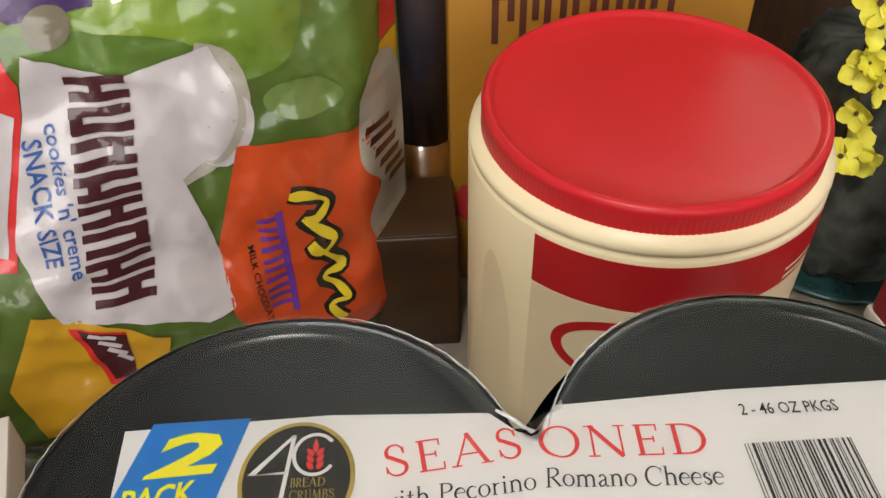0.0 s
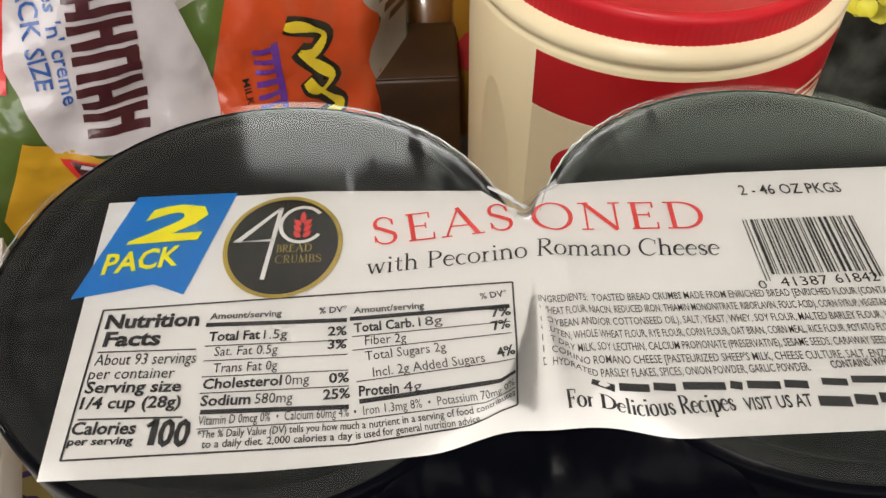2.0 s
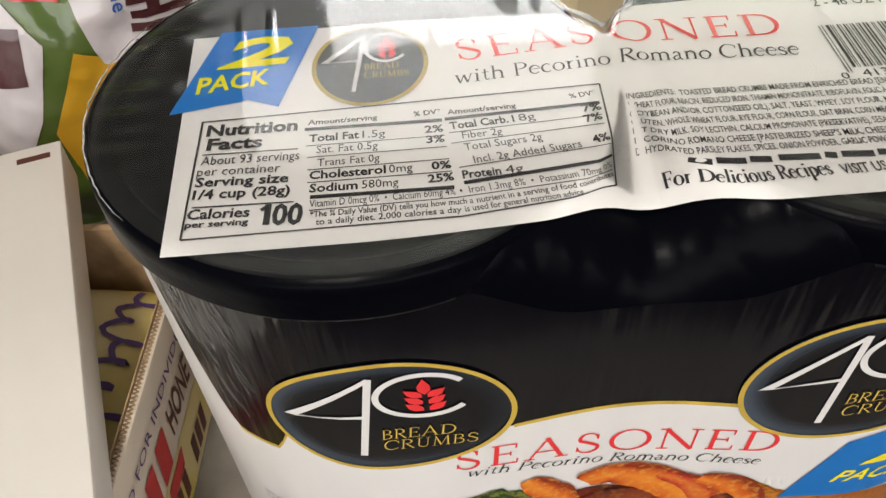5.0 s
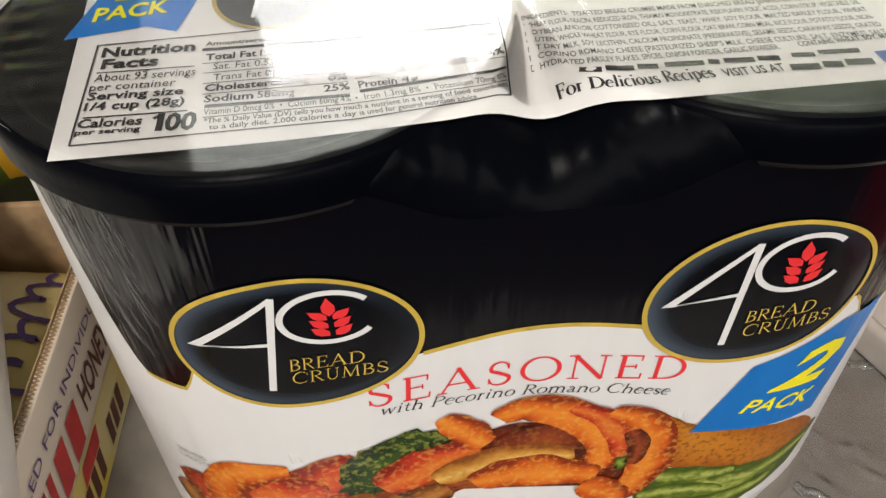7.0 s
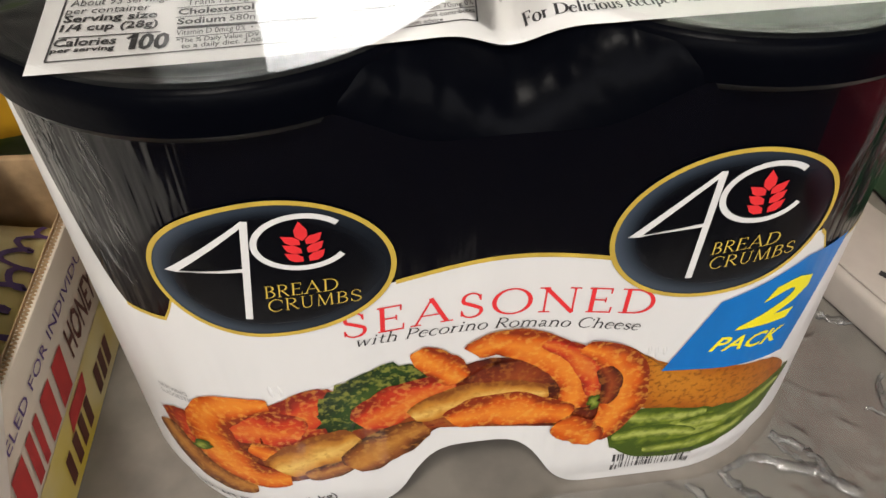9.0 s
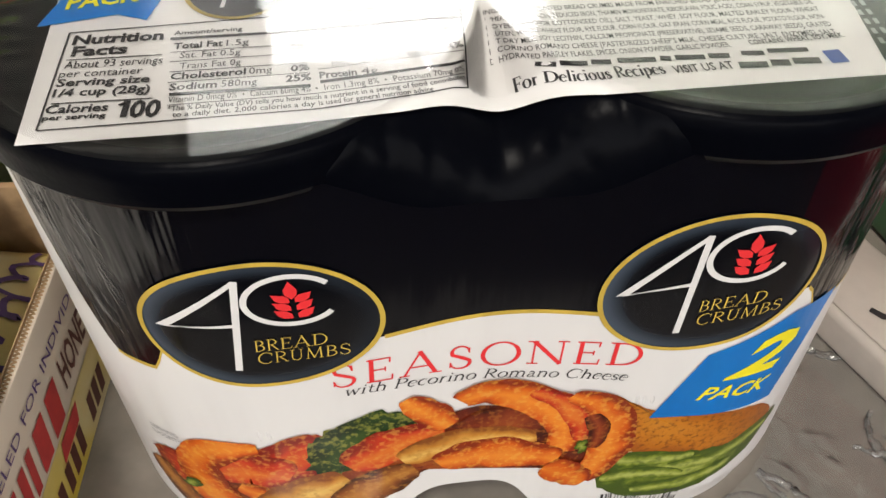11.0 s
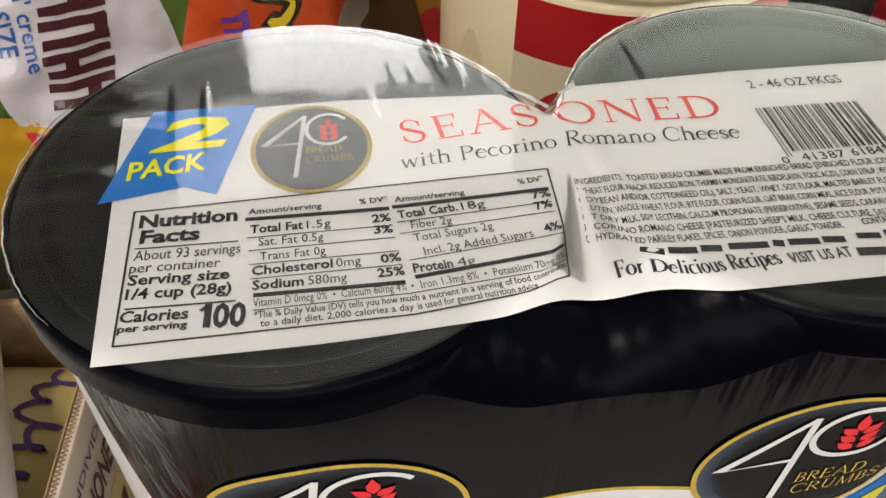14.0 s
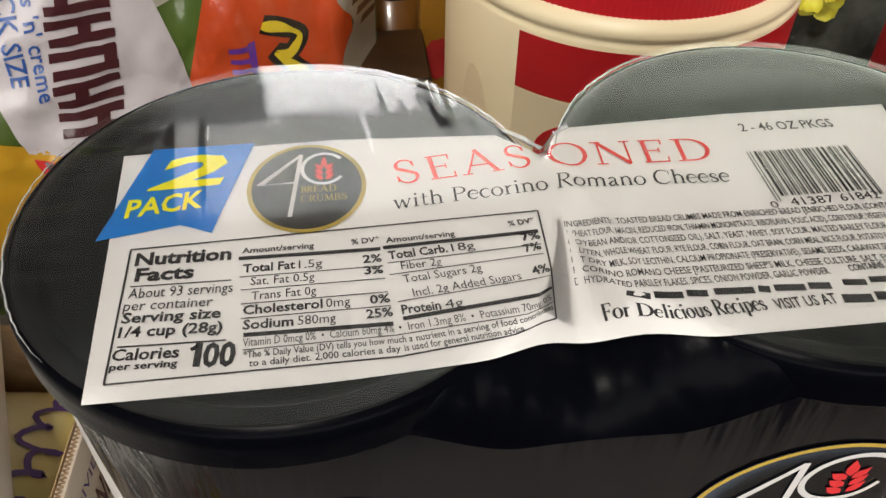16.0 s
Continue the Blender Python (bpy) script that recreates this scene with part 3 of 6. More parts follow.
def mark(sx, sy, cx, cy, surf, parent, white, red, gold, turn=0.0, w=0.07, off=None):
    """The white angular stroke, open ring and red ear of grain of the emblem, in units of its half axes."""
    c, s = math.cos(radians(turn)), math.sin(radians(turn))
    P = lambda u, v: (cx + sx * u * c - sy * v * s, cy + sx * u * s + sy * v * c)
    k = (sx + sy) / 2
    lines = [[(-0.17, 0.10), (-0.80, 0.08), (-0.10, 0.76)], [(-0.10, 0.77), (-0.28, -0.66)]]
    ring = [(0.29 + 0.37 * math.cos(a), 0.40 + 0.36 * math.sin(a)) for a in (radians(d) for d in range(36, 325, 9))]
    bms = [poly_bm(stroke([P(*p) for p in line], k * w * (1.0 if n else 0.75)), surf) for n, line in enumerate(lines)]
    bms.append(poly_bm(stroke([P(*p) for p in ring], k * w * 0.9), surf))
    part("emblem_mark", join_bm(bms), white, parent, "white printed strokes", smooth=False)
    def leaf(u, v, deg, ln, wd):
        ca, sa = math.cos(radians(deg)), math.sin(radians(deg))
        pts = [(0, 0), (0.25, 0.38), (0.55, 0.40), (1, 0), (0.55, -0.40), (0.25, -0.38)]
        return poly_bm([P(u + ln * a * ca - wd * b * sa, v + ln * a * sa + wd * b * ca) for a, b in pts], surf)
    grains = [leaf(0.30, 0.42, 90, 0.27, 0.13)] + [leaf(0.30 + 0.022 * k, v, 90 - 44 * k, 0.20, 0.125) for k in (-1, 1) for v in (0.13, 0.25, 0.37)]
    part("grain_ear", join_bm(grains), red, parent, "red printed ear of grain", smooth=False)
    return P


P0 = mark(0.0163, 0.0190, -0.0682, 0.0036, T2, emblem, LABEL, INK_RED, L_GOLD)
part("emblem_ring", ring_bm(-0.0682, 0.0036, 0.0165, 0.0192, 0.0013, T2), L_GOLD, emblem, "gold ring", smooth=False)
WIDE = {"S": 0.72, "E": 0.78, "A": 1.05, "O": 1.08, "N": 1.08, "D": 1.0}


THIN, THICK = 0.055, 0.125
ROUND = lambda t: THIN + (THICK - THIN) * math.sin(math.pi * t) ** 2
ARC = [(0.5 + 0.44 * math.cos(2 * math.pi * i / 40), 0.5 + 0.50 * math.sin(2 * math.pi * i / 40)) for i in range(41)]
ESS = [(0.80, 0.72)] + [(0.48 + 0.31 * math.cos(radians(a)), 0.745 + 0.235 * math.sin(radians(a))) for a in range(30, 221, 15)]
ESS += [(0.34, 0.58), (0.50, 0.51), (0.66, 0.44)] + [(0.50 + 0.35 * math.cos(radians(a)), 0.26 + 0.24 * math.sin(radians(a))) for a in range(25, -161, -15)] + [(0.13, 0.29)]
BOWL = [(0.22, 0.97)] + [(0.42 + 0.50 * math.cos(radians(a)), 0.5 + 0.47 * math.sin(radians(a))) for a in range(90, -91, -9)] + [(0.22, 0.03)]
foot = lambda x, y, half=0.17: ([(x - half, y), (x + half, y)], 0.045)
GLYPH = {
    "S": [(ESS, lambda t: THIN + (THICK - THIN) * math.sin(math.pi * t) ** 4), ([(0.80, 0.68), (0.80, 0.90)], 0.04), ([(0.13, 0.10), (0.13, 0.33)], 0.04)],
    "E": [([(0.24, 0), (0.24, 1)], THICK), ([(0.08, 0.975), (0.86, 0.975)], 0.05), ([(0.26, 0.52), (0.70, 0.52)], 0.05), ([(0.08, 0.025), (0.92, 0.025)], 0.05), ([(0.86, 1), (0.85, 0.78)], 0.045), ([(0.92, 0), (0.94, 0.24)], 0.045), ([(0.70, 0.42), (0.70, 0.62)], 0.04)],
    "A": [([(0.10, 0.02), (0.50, 1.02)], THIN), ([(0.47, 1.03), (0.88, 0.02)], THICK), ([(0.26, 0.36), (0.74, 0.36)], 0.05), foot(0.10, 0.02, 0.13), foot(0.88, 0.02, 0.16)],
    "O": [(ARC, lambda t: THIN + (THICK - THIN) * math.cos(2 * math.pi * t) ** 2)],
    "N": [([(0.16, 0), (0.16, 1)], THIN), ([(0.14, 0.99), (0.86, -0.01)], THICK), ([(0.86, 0), (0.86, 1)], THIN), foot(0.12, 0.98, 0.13), foot(0.86, 0.98, 0.14), foot(0.16, 0.02, 0.14)],
    "D": [([(0.20, 0), (0.20, 1)], THICK), (BOWL, ROUND), foot(0.16, 0.975, 0.14), foot(0.16, 0.025, 0.14)]}


def arc(cx, cy, rx, ry, a0, a1, n=14):
    return [(cx + rx * math.cos(radians(a0 + (a1 - a0) * i / n)), cy + ry * math.sin(radians(a0 + (a1 - a0) * i / n))) for i in range(n + 1)]


SWELL = lambda t: 0.045 + 0.070 * math.sin(math.pi * t) ** 2
STEMW = 0.105


def stem(x, y0, y1, feet=(0, 1), half=0.12):
    """An upright with its slab feet."""
    out = [([(x, y0), (x, y1)], STEMW)]
    if 0 in feet:
        out.append(([(x - half, y0 + 0.02), (x + half, y0 + 0.02)], 0.04))
    if 1 in feet:
        out.append(([(x - half, y1 - 0.02), (x + STEMW / 2, y1 - 0.02)], 0.04))
    return out


def arch_of(x, w):
    return [([(x, 0.40)] + arc(x + w / 2, 0.40, w / 2, 0.22, 170, 0, 10) + [(x + w, 0.10)], lambda t: 0.05 + 0.055 * min(1, 1.6 * t))] + stem(x + w, 0, 0.35, (0,), 0.11)


# lower case and further capitals: width, strokes
LETTERS = {
    "i": (0.30, stem(0.15, 0, 0.62) + [([(0.15, 0.80), (0.15, 0.92)], 0.12)]),
    "l": (0.30, stem(0.15, 0, 1.02)),
    "t": (0.38, [([(0.17, 0.84), (0.17, 0.14), (0.22, 0.03), (0.36, 0.06)], 0.085), ([(0.02, 0.60), (0.35, 0.60)], 0.05)]),
    "h": (0.66, stem(0.14, 0, 1.02) + arch_of(0.14, 0.38)),
    "n": (0.66, stem(0.14, 0, 0.62) + arch_of(0.14, 0.38)),
    "m": (1.00, stem(0.14, 0, 0.62) + arch_of(0.14, 0.36) + arch_of(0.50, 0.36)),
    "r": (0.42, stem(0.14, 0, 0.62) + [([(0.14, 0.38), (0.24, 0.57), (0.38, 0.58)], 0.07)]),
    "u": (0.66, stem(0.52, 0, 0.62) + [([(0.14, 0.62), (0.14, 0.22)] + arc(0.32, 0.20, 0.18, 0.20, 180, 350, 10), 0.085), ([(0.03, 0.60), (0.18, 0.60)], 0.04)]),
    "p": (0.62, stem(0.14, -0.30, 0.62) + [(arc(0.31, 0.31, 0.24, 0.31, 150, -150, 24), SWELL)]),
    "o": (0.58, [(arc(0.29, 0.31, 0.24, 0.31, 90, 450, 32), lambda t: 0.05 + 0.06 * math.sin(2 * math.pi * t) ** 2)]),
    "c": (0.50, [(arc(0.29, 0.31, 0.24, 0.31, 45, 315, 22), SWELL)]),
    "e": (0.52, [(arc(0.28, 0.31, 0.23, 0.31, 10, 318, 24), SWELL), ([(0.06, 0.36), (0.50, 0.36)], 0.045)]),
    "a": (0.52, [([(0.08, 0.50), (0.16, 0.60), (0.28, 0.60), (0.37, 0.50), (0.38, 0.12), (0.43, 0.02), (0.52, 0.05)], 0.085), ([(0.38, 0.38), (0.18, 0.30), (0.07, 0.16), (0.14, 0.02), (0.28, 0.04), (0.38, 0.16)], SWELL)]),
    "s": (0.42, [([(x * 0.44, y * 0.62) for x, y in ESS], SWELL)]),
    "w": (0.84, [([(0.08, 0.62), (0.25, 0.0)], STEMW), ([(0.25, 0.0), (0.42, 0.60)], 0.05), ([(0.42, 0.60), (0.59, 0.0)], STEMW), ([(0.59, 0.0), (0.76, 0.62)], 0.05), ([(0.0, 0.61), (0.18, 0.61)], 0.04), ([(0.68, 0.61), (0.84, 0.61)], 0.04)]),
    "P": (0.68, stem(0.16, 0, 1.0) + [([(0.16, 0.97)] + arc(0.32, 0.73, 0.30, 0.24, 90, -90, 14) + [(0.16, 0.49)], SWELL)]),
    "R": (0.76, stem(0.16, 0, 1.0) + [([(0.16, 0.97)] + arc(0.30, 0.74, 0.30, 0.23, 90, -90, 14) + [(0.16, 0.51)], SWELL), ([(0.32, 0.50), (0.70, 0.02)], 0.10), ([(0.62, 0.02), (0.80, 0.02)], 0.04)]),
    "B": (0.70, stem(0.16, 0, 1.0) + [([(0.16, 0.97)] + arc(0.30, 0.75, 0.26, 0.22, 90, -90, 12) + [(0.16, 0.53)], SWELL), ([(0.16, 0.53)] + arc(0.32, 0.28, 0.31, 0.25, 90, -90, 12) + [(0.16, 0.03)], SWELL)]),
    "C": (0.84, [(arc(0.46, 0.5, 0.40, 0.5, 42, 318, 26), SWELL), ([(0.78, 0.66), (0.79, 0.92)], 0.04)]),
    "F": (0.64, stem(0.18, 0, 1.0) + [([(0.08, 0.97), (0.60, 0.97)], 0.05), ([(0.20, 0.52), (0.48, 0.52)], 0.05), ([(0.60, 0.98), (0.60, 0.78)], 0.04), ([(0.48, 0.42), (0.48, 0.62)], 0.04)]),
    "U": (0.84, [([(0.18, 1.0), (0.18, 0.32)] + arc(0.42, 0.30, 0.24, 0.29, 180, 360, 12) + [(0.66, 1.0)], lambda t: 0.10 - 0.05 * t), ([(0.04, 0.98), (0.32, 0.98)], 0.04), ([(0.54, 0.98), (0.78, 0.98)], 0.04)]),
    "M": (1.02, [([(0.12, 0.0), (0.18, 1.0)], 0.05), ([(0.17, 1.0), (0.49, 0.04)], STEMW), ([(0.49, 0.04), (0.82, 1.0)], 0.05), ([(0.82, 1.0), (0.88, 0.0)], STEMW), ([(0.02, 0.02), (0.24, 0.02)], 0.04), ([(0.76, 0.02), (1.0, 0.02)], 0.04)]),
    " ": (0.30, [])}
for letter, (wide, strokes) in LETTERS.items():
    WIDE[letter] = wide
    GLYPH[letter] = [([(x / wide, y) for x, y in pts], w) for pts, w in strokes]


def serif_bm(words, a, b, height, surf, arch=0.0, space=0.16, weight=1.0, slant=0.0):
    """Letters with slab feet, spread from a to b."""
    total = sum(WIDE[c] for c in words) + space * (len(words) - 1)
    d = Vector((b[0] - a[0], b[1] - a[1]))
    length, out, u = d.length, [], 0.0
    d.normalize()
    k = length / total

    def P(t, v):
        t += slant * v
        v += arch * (1 - (2 * t / length - 1) ** 2)
        return (a[0] + d.x * t - d.y * v, a[1] + d.y * t + d.x * v)
    for c in words:
        w = WIDE[c] * k
        for n, (pts, wide) in enumerate(GLYPH[c]):
            lift = 0.00001 * n
            raised = lambda x, y, q=lift: tuple(p + o for p, o in zip(surf(x, y), (0, -q, q)))
            line = [P(u + x * w, y * height) for x, y in pts]
            out.append(ribbon_bm(line, (lambda t, f=wide: f(t) * height * weight) if callable(wide) else wide * height * weight, raised, 0.004))
        u += w + space * k
    return join_bm(out)


for words, v, u1 in (("BREAD", -0.17, 0.50), ("CRUMBS", -0.38, 0.68)):
    part("lettering", serif_bm(words, P0(-0.10, v), P0(u1, v), 0.0029, label_surf(0.00115), 0.0, 0.06, 0.9), L_GOLD, emblem, "gold serif lettering", smooth=False)
lab("headline", join_bm([serif_bm("SEAS", (-0.0434, 0.0019), (-0.0030, 0.0062), 0.0108, T), serif_bm("ONED", (0.0012, 0.0054), (0.0500, 0.0035), 0.0108, T)]), INK_RED, "red serif headline lettering")
lab("lettering", join_bm([serif_bm("with Pecorino", (-0.0449, -0.0085), (-0.0012, -0.0045), 0.0060, T, 0.0, 0.05, 0.95, 0.12), serif_bm("Romano Cheese", (0.0012, -0.0043), (0.0509, -0.0066), 0.0062, T, 0.0, 0.05, 0.95, 0.08)]), INK, "black lettering")

# nutrition panel: words, start, end, height, weight
N = [("Nutrition", -0.1112, -0.0231, -0.0873, -0.0233, 0.0044, 0.036), ("Facts", -0.1104, -0.0287, -0.0961, -0.0289, 0.0044, 0.036),
     ("About 93 servings", -0.1108, -0.0345, -0.0861, -0.0349, 0.0034, 0), ("per container", -0.1110, -0.0385, -0.0905, -0.0390, 0.0032, 0),
     ("Serving size", -0.1106, -0.0424, -0.0880, -0.0430, 0.0032, 0.025), ("1/4 cup (28g)", -0.1103, -0.0468, -0.0872, -0.0474, 0.0032, 0.025),
     ("Calories", -0.1103, -0.0536, -0.0962, -0.0541, 0.0033, 0.025), ("per serving", -0.1102, -0.0564, -0.0962, -0.0567, 0.0020, 0.025), ("00", -0.0918, -0.0574, -0.0845, -0.0578, 0.0068, 0.032),
     ("Amount/serving", -0.0847, -0.0215, -0.0664, -0.0214, 0.0020, 0.02), ("% DV*", -0.0568, -0.0212, -0.0496, -0.0209, 0.0020, 0.02),
     ("Total Fat", -0.0841, -0.0285, -0.0712, -0.0284, 0.0029, 0.025), ("1.5g", -0.0703, -0.0285, -0.0644, -0.0285, 0.0029, 0), ("2%", -0.0542, -0.0283, -0.0494, -0.0283, 0.0028, 0.025),
     ("Sat. Fat 0.5g", -0.0820, -0.0331, -0.0664, -0.0331, 0.0028, 0), ("3%", -0.0540, -0.0324, -0.0493, -0.0324, 0.0028, 0.025),
     ("Trans Fat 0g", -0.0816, -0.0381, -0.0660, -0.0379, 0.0028, 0), ("Cholesterol", -0.0834, -0.0427, -0.0645, -0.0425, 0.0029, 0.025), ("0mg", -0.0637, -0.0425, -0.0579, -0.0424, 0.0029, 0), ("0%", -0.0532, -0.0425, -0.0483, -0.0424, 0.0028, 0.025),
     ("Sodium", -0.0832, -0.0474, -0.0714, -0.0474, 0.0029, 0.025), ("580mg", -0.0704, -0.0474, -0.0615, -0.0474, 0.0029, 0), ("25%", -0.0543, -0.0471, -0.0479, -0.0469, 0.0028, 0.025)]
N2 = [("Amount/serving", -0.0479, -0.0215, -0.0297, -0.0208, 0.0020, 0.02), ("% DV*", -0.0150, -0.0186, -0.0079, -0.0178, 0.0020, 0.02),
      ("Total Carb.", -0.0476, -0.0277, -0.0323, -0.0266, 0.0029, 0.025), ("18g", -0.0312, -0.0266, -0.0252, -0.0261, 0.0029, 0), ("7%", -0.0126, -0.0246, -0.0075, -0.0241, 0.0028, 0.025),
      ("7%", -0.0126, -0.0289, -0.0080, -0.0280, 0.0028, 0.025), ("Fiber 2g", -0.0447, -0.0317, -0.0344, -0.0312, 0.0028, 0), ("Total Sugars 2g", -0.0445, -0.0364, -0.0246, -0.0345, 0.0028, 0),
      ("Incl. 2g Added Sugars", -0.0425, -0.0413, -0.0152, -0.0383, 0.0028, 0), ("4%", -0.0120, -0.0372, -0.0075, -0.0362, 0.0028, 0.025),
      ("Protein", -0.0458, -0.0466, -0.0363, -0.0461, 0.0029, 0.025), ("4g", -0.0352, -0.0460, -0.0308, -0.0457, 0.0029, 0),
      ("Vitamin D 0mcg 0%  \u2022  Calcium 60mg 4%", -0.0829, -0.0526, -0.0480, -0.0520, 0.0025, 0), ("\u2022  Iron 1.3mg 8%  \u2022  Potassium 70mg 0%", -0.0468, -0.0520, -0.0084, -0.0482, 0.0025, 0),
      ("*The % Daily Value (DV) tells you how much a", -0.0826, -0.0560, -0.0440, -0.0553, 0.0020, 0.01), ("nutrient in a serving of food contributes", -0.0431, -0.0553, -0.0084, -0.0516, 0.0020, 0.01),
      ("to a daily diet. 2,000 calories a day", -0.0812, -0.0586, -0.0470, -0.0580, 0.0020, 0.01), ("is used for general nutrition advice", -0.0461, -0.0580, -0.0176, -0.0553, 0.0020, 0.01)]


def tune(words, x0, y0, x1, y1, h, b):
    """The panel's first column leans out a little towards its foot."""
    k = 0.0018 * smooth01(-0.025, -0.058, y0) * smooth01(-0.096, -0.108, x0)
    return (words, x0 - k, y0, x1 - 0.5 * k, y1, h, b)


lines = [text_bm(w, (x0, y0), (x1, y1), h, T, b, 0, 0.005) for w, x0, y0, x1, y1, h, b in [tune(*row) for row in N + N2]]
lines += [poly_bm(stroke([(-0.0929, -0.0573), (-0.0927, -0.0504)], 0.0016), T, 0.005), poly_bm(stroke([(-0.0945, -0.0523), (-0.0930, -0.0512)], 0.0011), T, 0.005)]
lab("nutrition_text", join_bm(lines), INK, "small black nutrition text")
rules = []
for x0, y0, x1, y1, w in ((-0.1129, -0.0171, -0.0062, -0.0132, 0.0005), (-0.0062, -0.0132, -0.0080, -0.0545, 0.0005), (-0.0080, -0.0545, -0.0470, -0.0594, 0.0005), (-0.0470, -0.0594, -0.1124, -0.0602, 0.0005), (-0.1124, -0.0602, -0.1129, -0.0171, 0.0005),
                          (-0.1112, -0.0305, -0.0868, -0.0308, 0.0004), (-0.1112, -0.0497, -0.0868, -0.0502, 0.0005), (-0.0854, -0.0233, -0.0495, -0.0236, 0.0013), (-0.0488, -0.0233, -0.0077, -0.0212, 0.0013),
                          (-0.0848, -0.0300, -0.0492, -0.0299, 0.0003), (-0.0843, -0.0345, -0.0490, -0.0343, 0.0003), (-0.0840, -0.0392, -0.0486, -0.0390, 0.0003), (-0.0838, -0.0439, -0.0483, -0.0436, 0.0003), (-0.0829, -0.0491, -0.0481, -0.0494, 0.0013),
                          (-0.0480, -0.0290, -0.0080, -0.0262, 0.0003), (-0.0478, -0.0332, -0.0080, -0.0298, 0.0003), (-0.0465, -0.0425, -0.0078, -0.0380, 0.0003), (-0.0457, -0.0481, -0.0080, -0.0436, 0.0013), (-0.0829, -0.0536, -0.0475, -0.0530, 0.0003), (-0.0475, -0.0530, -0.0084, -0.0492, 0.0003)):
    rules.append(poly_bm(bar((x0, y0), (x1, y1), w), T, 0.004))
lab("nutrition_rules", join_bm(rules), INK, "thin black printed rules")

# right half of the label
def bars_bm(x0, x1, y0, y1, surf, seed, lean=0.0, n=30):
    rnd = random.Random(seed)
    widths = [rnd.choice((1, 1, 2, 3)) for _ in range(2 * n)]
    k = (x1 - x0) / sum(widths)
    bms, x = [], x0
    for i, w in enumerate(widths):
        if i % 2 == 0:
            dy = 0.0022 if 3 < i < 2 * n - 6 and i % 58 else 0.0
            bms.append(poly_bm([(x + lean, y0 + dy), (x + w * k * 0.92 + lean, y0 + dy), (x + w * k * 0.92, y1), (x, y1)], surf, 0.012))
        x += w * k
    return join_bm(bms)


lab("barcode", bars_bm(0.0604, 0.0920, -0.0165, 0.0062, T, 4), INK, "black barcode bars")
G = [("2 - 46 OZ PKGS", 0.0630, 0.0162, 0.0925, 0.0158, 0.0042, 0.005), ("0", 0.0580, -0.0190, 0.0602, -0.0190, 0.0028, 0), ("41387", 0.0640, -0.0186, 0.0766, -0.0184, 0.0032, 0), ("61842", 0.0786, -0.0182, 0.0902, -0.0180, 0.0032, 0), ("6", 0.0942, -0.0180, 0.0962, -0.0180, 0.0028, 0)]
ING = ["INGREDIENTS:  TOASTED BREAD CRUMBS MADE FROM ENRICHED BREAD [ENRICHED FLOUR (CONTAINS", "WHEAT FLOUR, NIACIN, REDUCED IRON, THIAMIN MONONITRATE, RIBOFLAVIN, FOLIC ACID), CORN SYRUP, VEGETABLE OIL",
       "(SOYBEAN AND/OR COTTONSEED OIL), SALT, YEAST, WHEY, SOY FLOUR, MALTED BARLEY FLOUR, WHEAT", "GLUTEN, WHOLE WHEAT FLOUR, RYE FLOUR, CORN FLOUR, OAT BRAN, CORN MEAL, RICE FLOUR, POTATO FLOUR, NON-",
       "FAT DRY MILK, SOY LECITHIN, CALCIUM PROPIONATE (PRESERVATIVE), SESAME SEEDS, CARAWAY SEEDS], GRATED", "PECORINO ROMANO CHEESE [PASTEURIZED SHEEP'S MILK, CHEESE CULTURE, SALT, ENZYMES], SALT,"]
for i, words in enumerate(ING):
    y = -0.0206 - 0.00395 * i
    G.append((words, 0.0002, y, 0.0935, y - 0.0017, 0.0024, 0.004))
G += [("DEHYDRATED PARSLEY FLAKES, SPICES, ONION POWDER, GARLIC POWDER.", 0.0000, -0.0443, 0.0626, -0.0449, 0.0024, 0.004), ("CONTAINS: WHEAT, SOY, MILK.", 0.0678, -0.0445, 0.0945, -0.0438, 0.0022, 0.018),
      ("VISIT US AT", 0.0440, -0.0550, 0.0600, -0.0546, 0.0034, 0.015)]
lab("ingredient_text", join_bm([text_bm(w, (x0, y0), (x1, y1), h, T, b, 0, 0.006) for w, x0, y0, x1, y1, h, b in G]), INK, "small black ingredient text")
lab("lettering", serif_bm("For Delicious Recipes", (0.0045, -0.0560), (0.0418, -0.0548), 0.0050, T, 0.0, 0.05, 1.15), INK, "black serif lettering")
# maker's line and web address as plain bars
plain = [poly_bm(bar((a, y), (b, y - 0.0006), w), T, 0.005) for a, b, y, w in ((0.0100, 0.0148, -0.0472, 0.0022), (0.0158, 0.0230, -0.0473, 0.0022), (0.0240, 0.0292, -0.0474, 0.0022), (0.0310, 0.0410, -0.0476, 0.0022), (0.0422, 0.0450, -0.0478, 0.0022), (0.0462, 0.0540, -0.0480, 0.0022), (0.0550, 0.0606, -0.0482, 0.0022), (0.0640, 0.0700, -0.0480, 0.0020), (0.0712, 0.0820, -0.0478, 0.0020), (0.0615, 0.0690, -0.0533, 0.0028), (0.0700, 0.0750, -0.0532, 0.0028), (0.0760, 0.0832, -0.0531, 0.0028))]
lab("plain_bars", join_bm(plain), INK, "black printed bars")
lab("badge", poly_bm([(0.0853, -0.0495), (0.0900, -0.0493), (0.0905, -0.0552), (0.0857, -0.0554)], T), material("badge_blue", (0.05, 0.10, 0.36), 0.45), "small blue square badge")
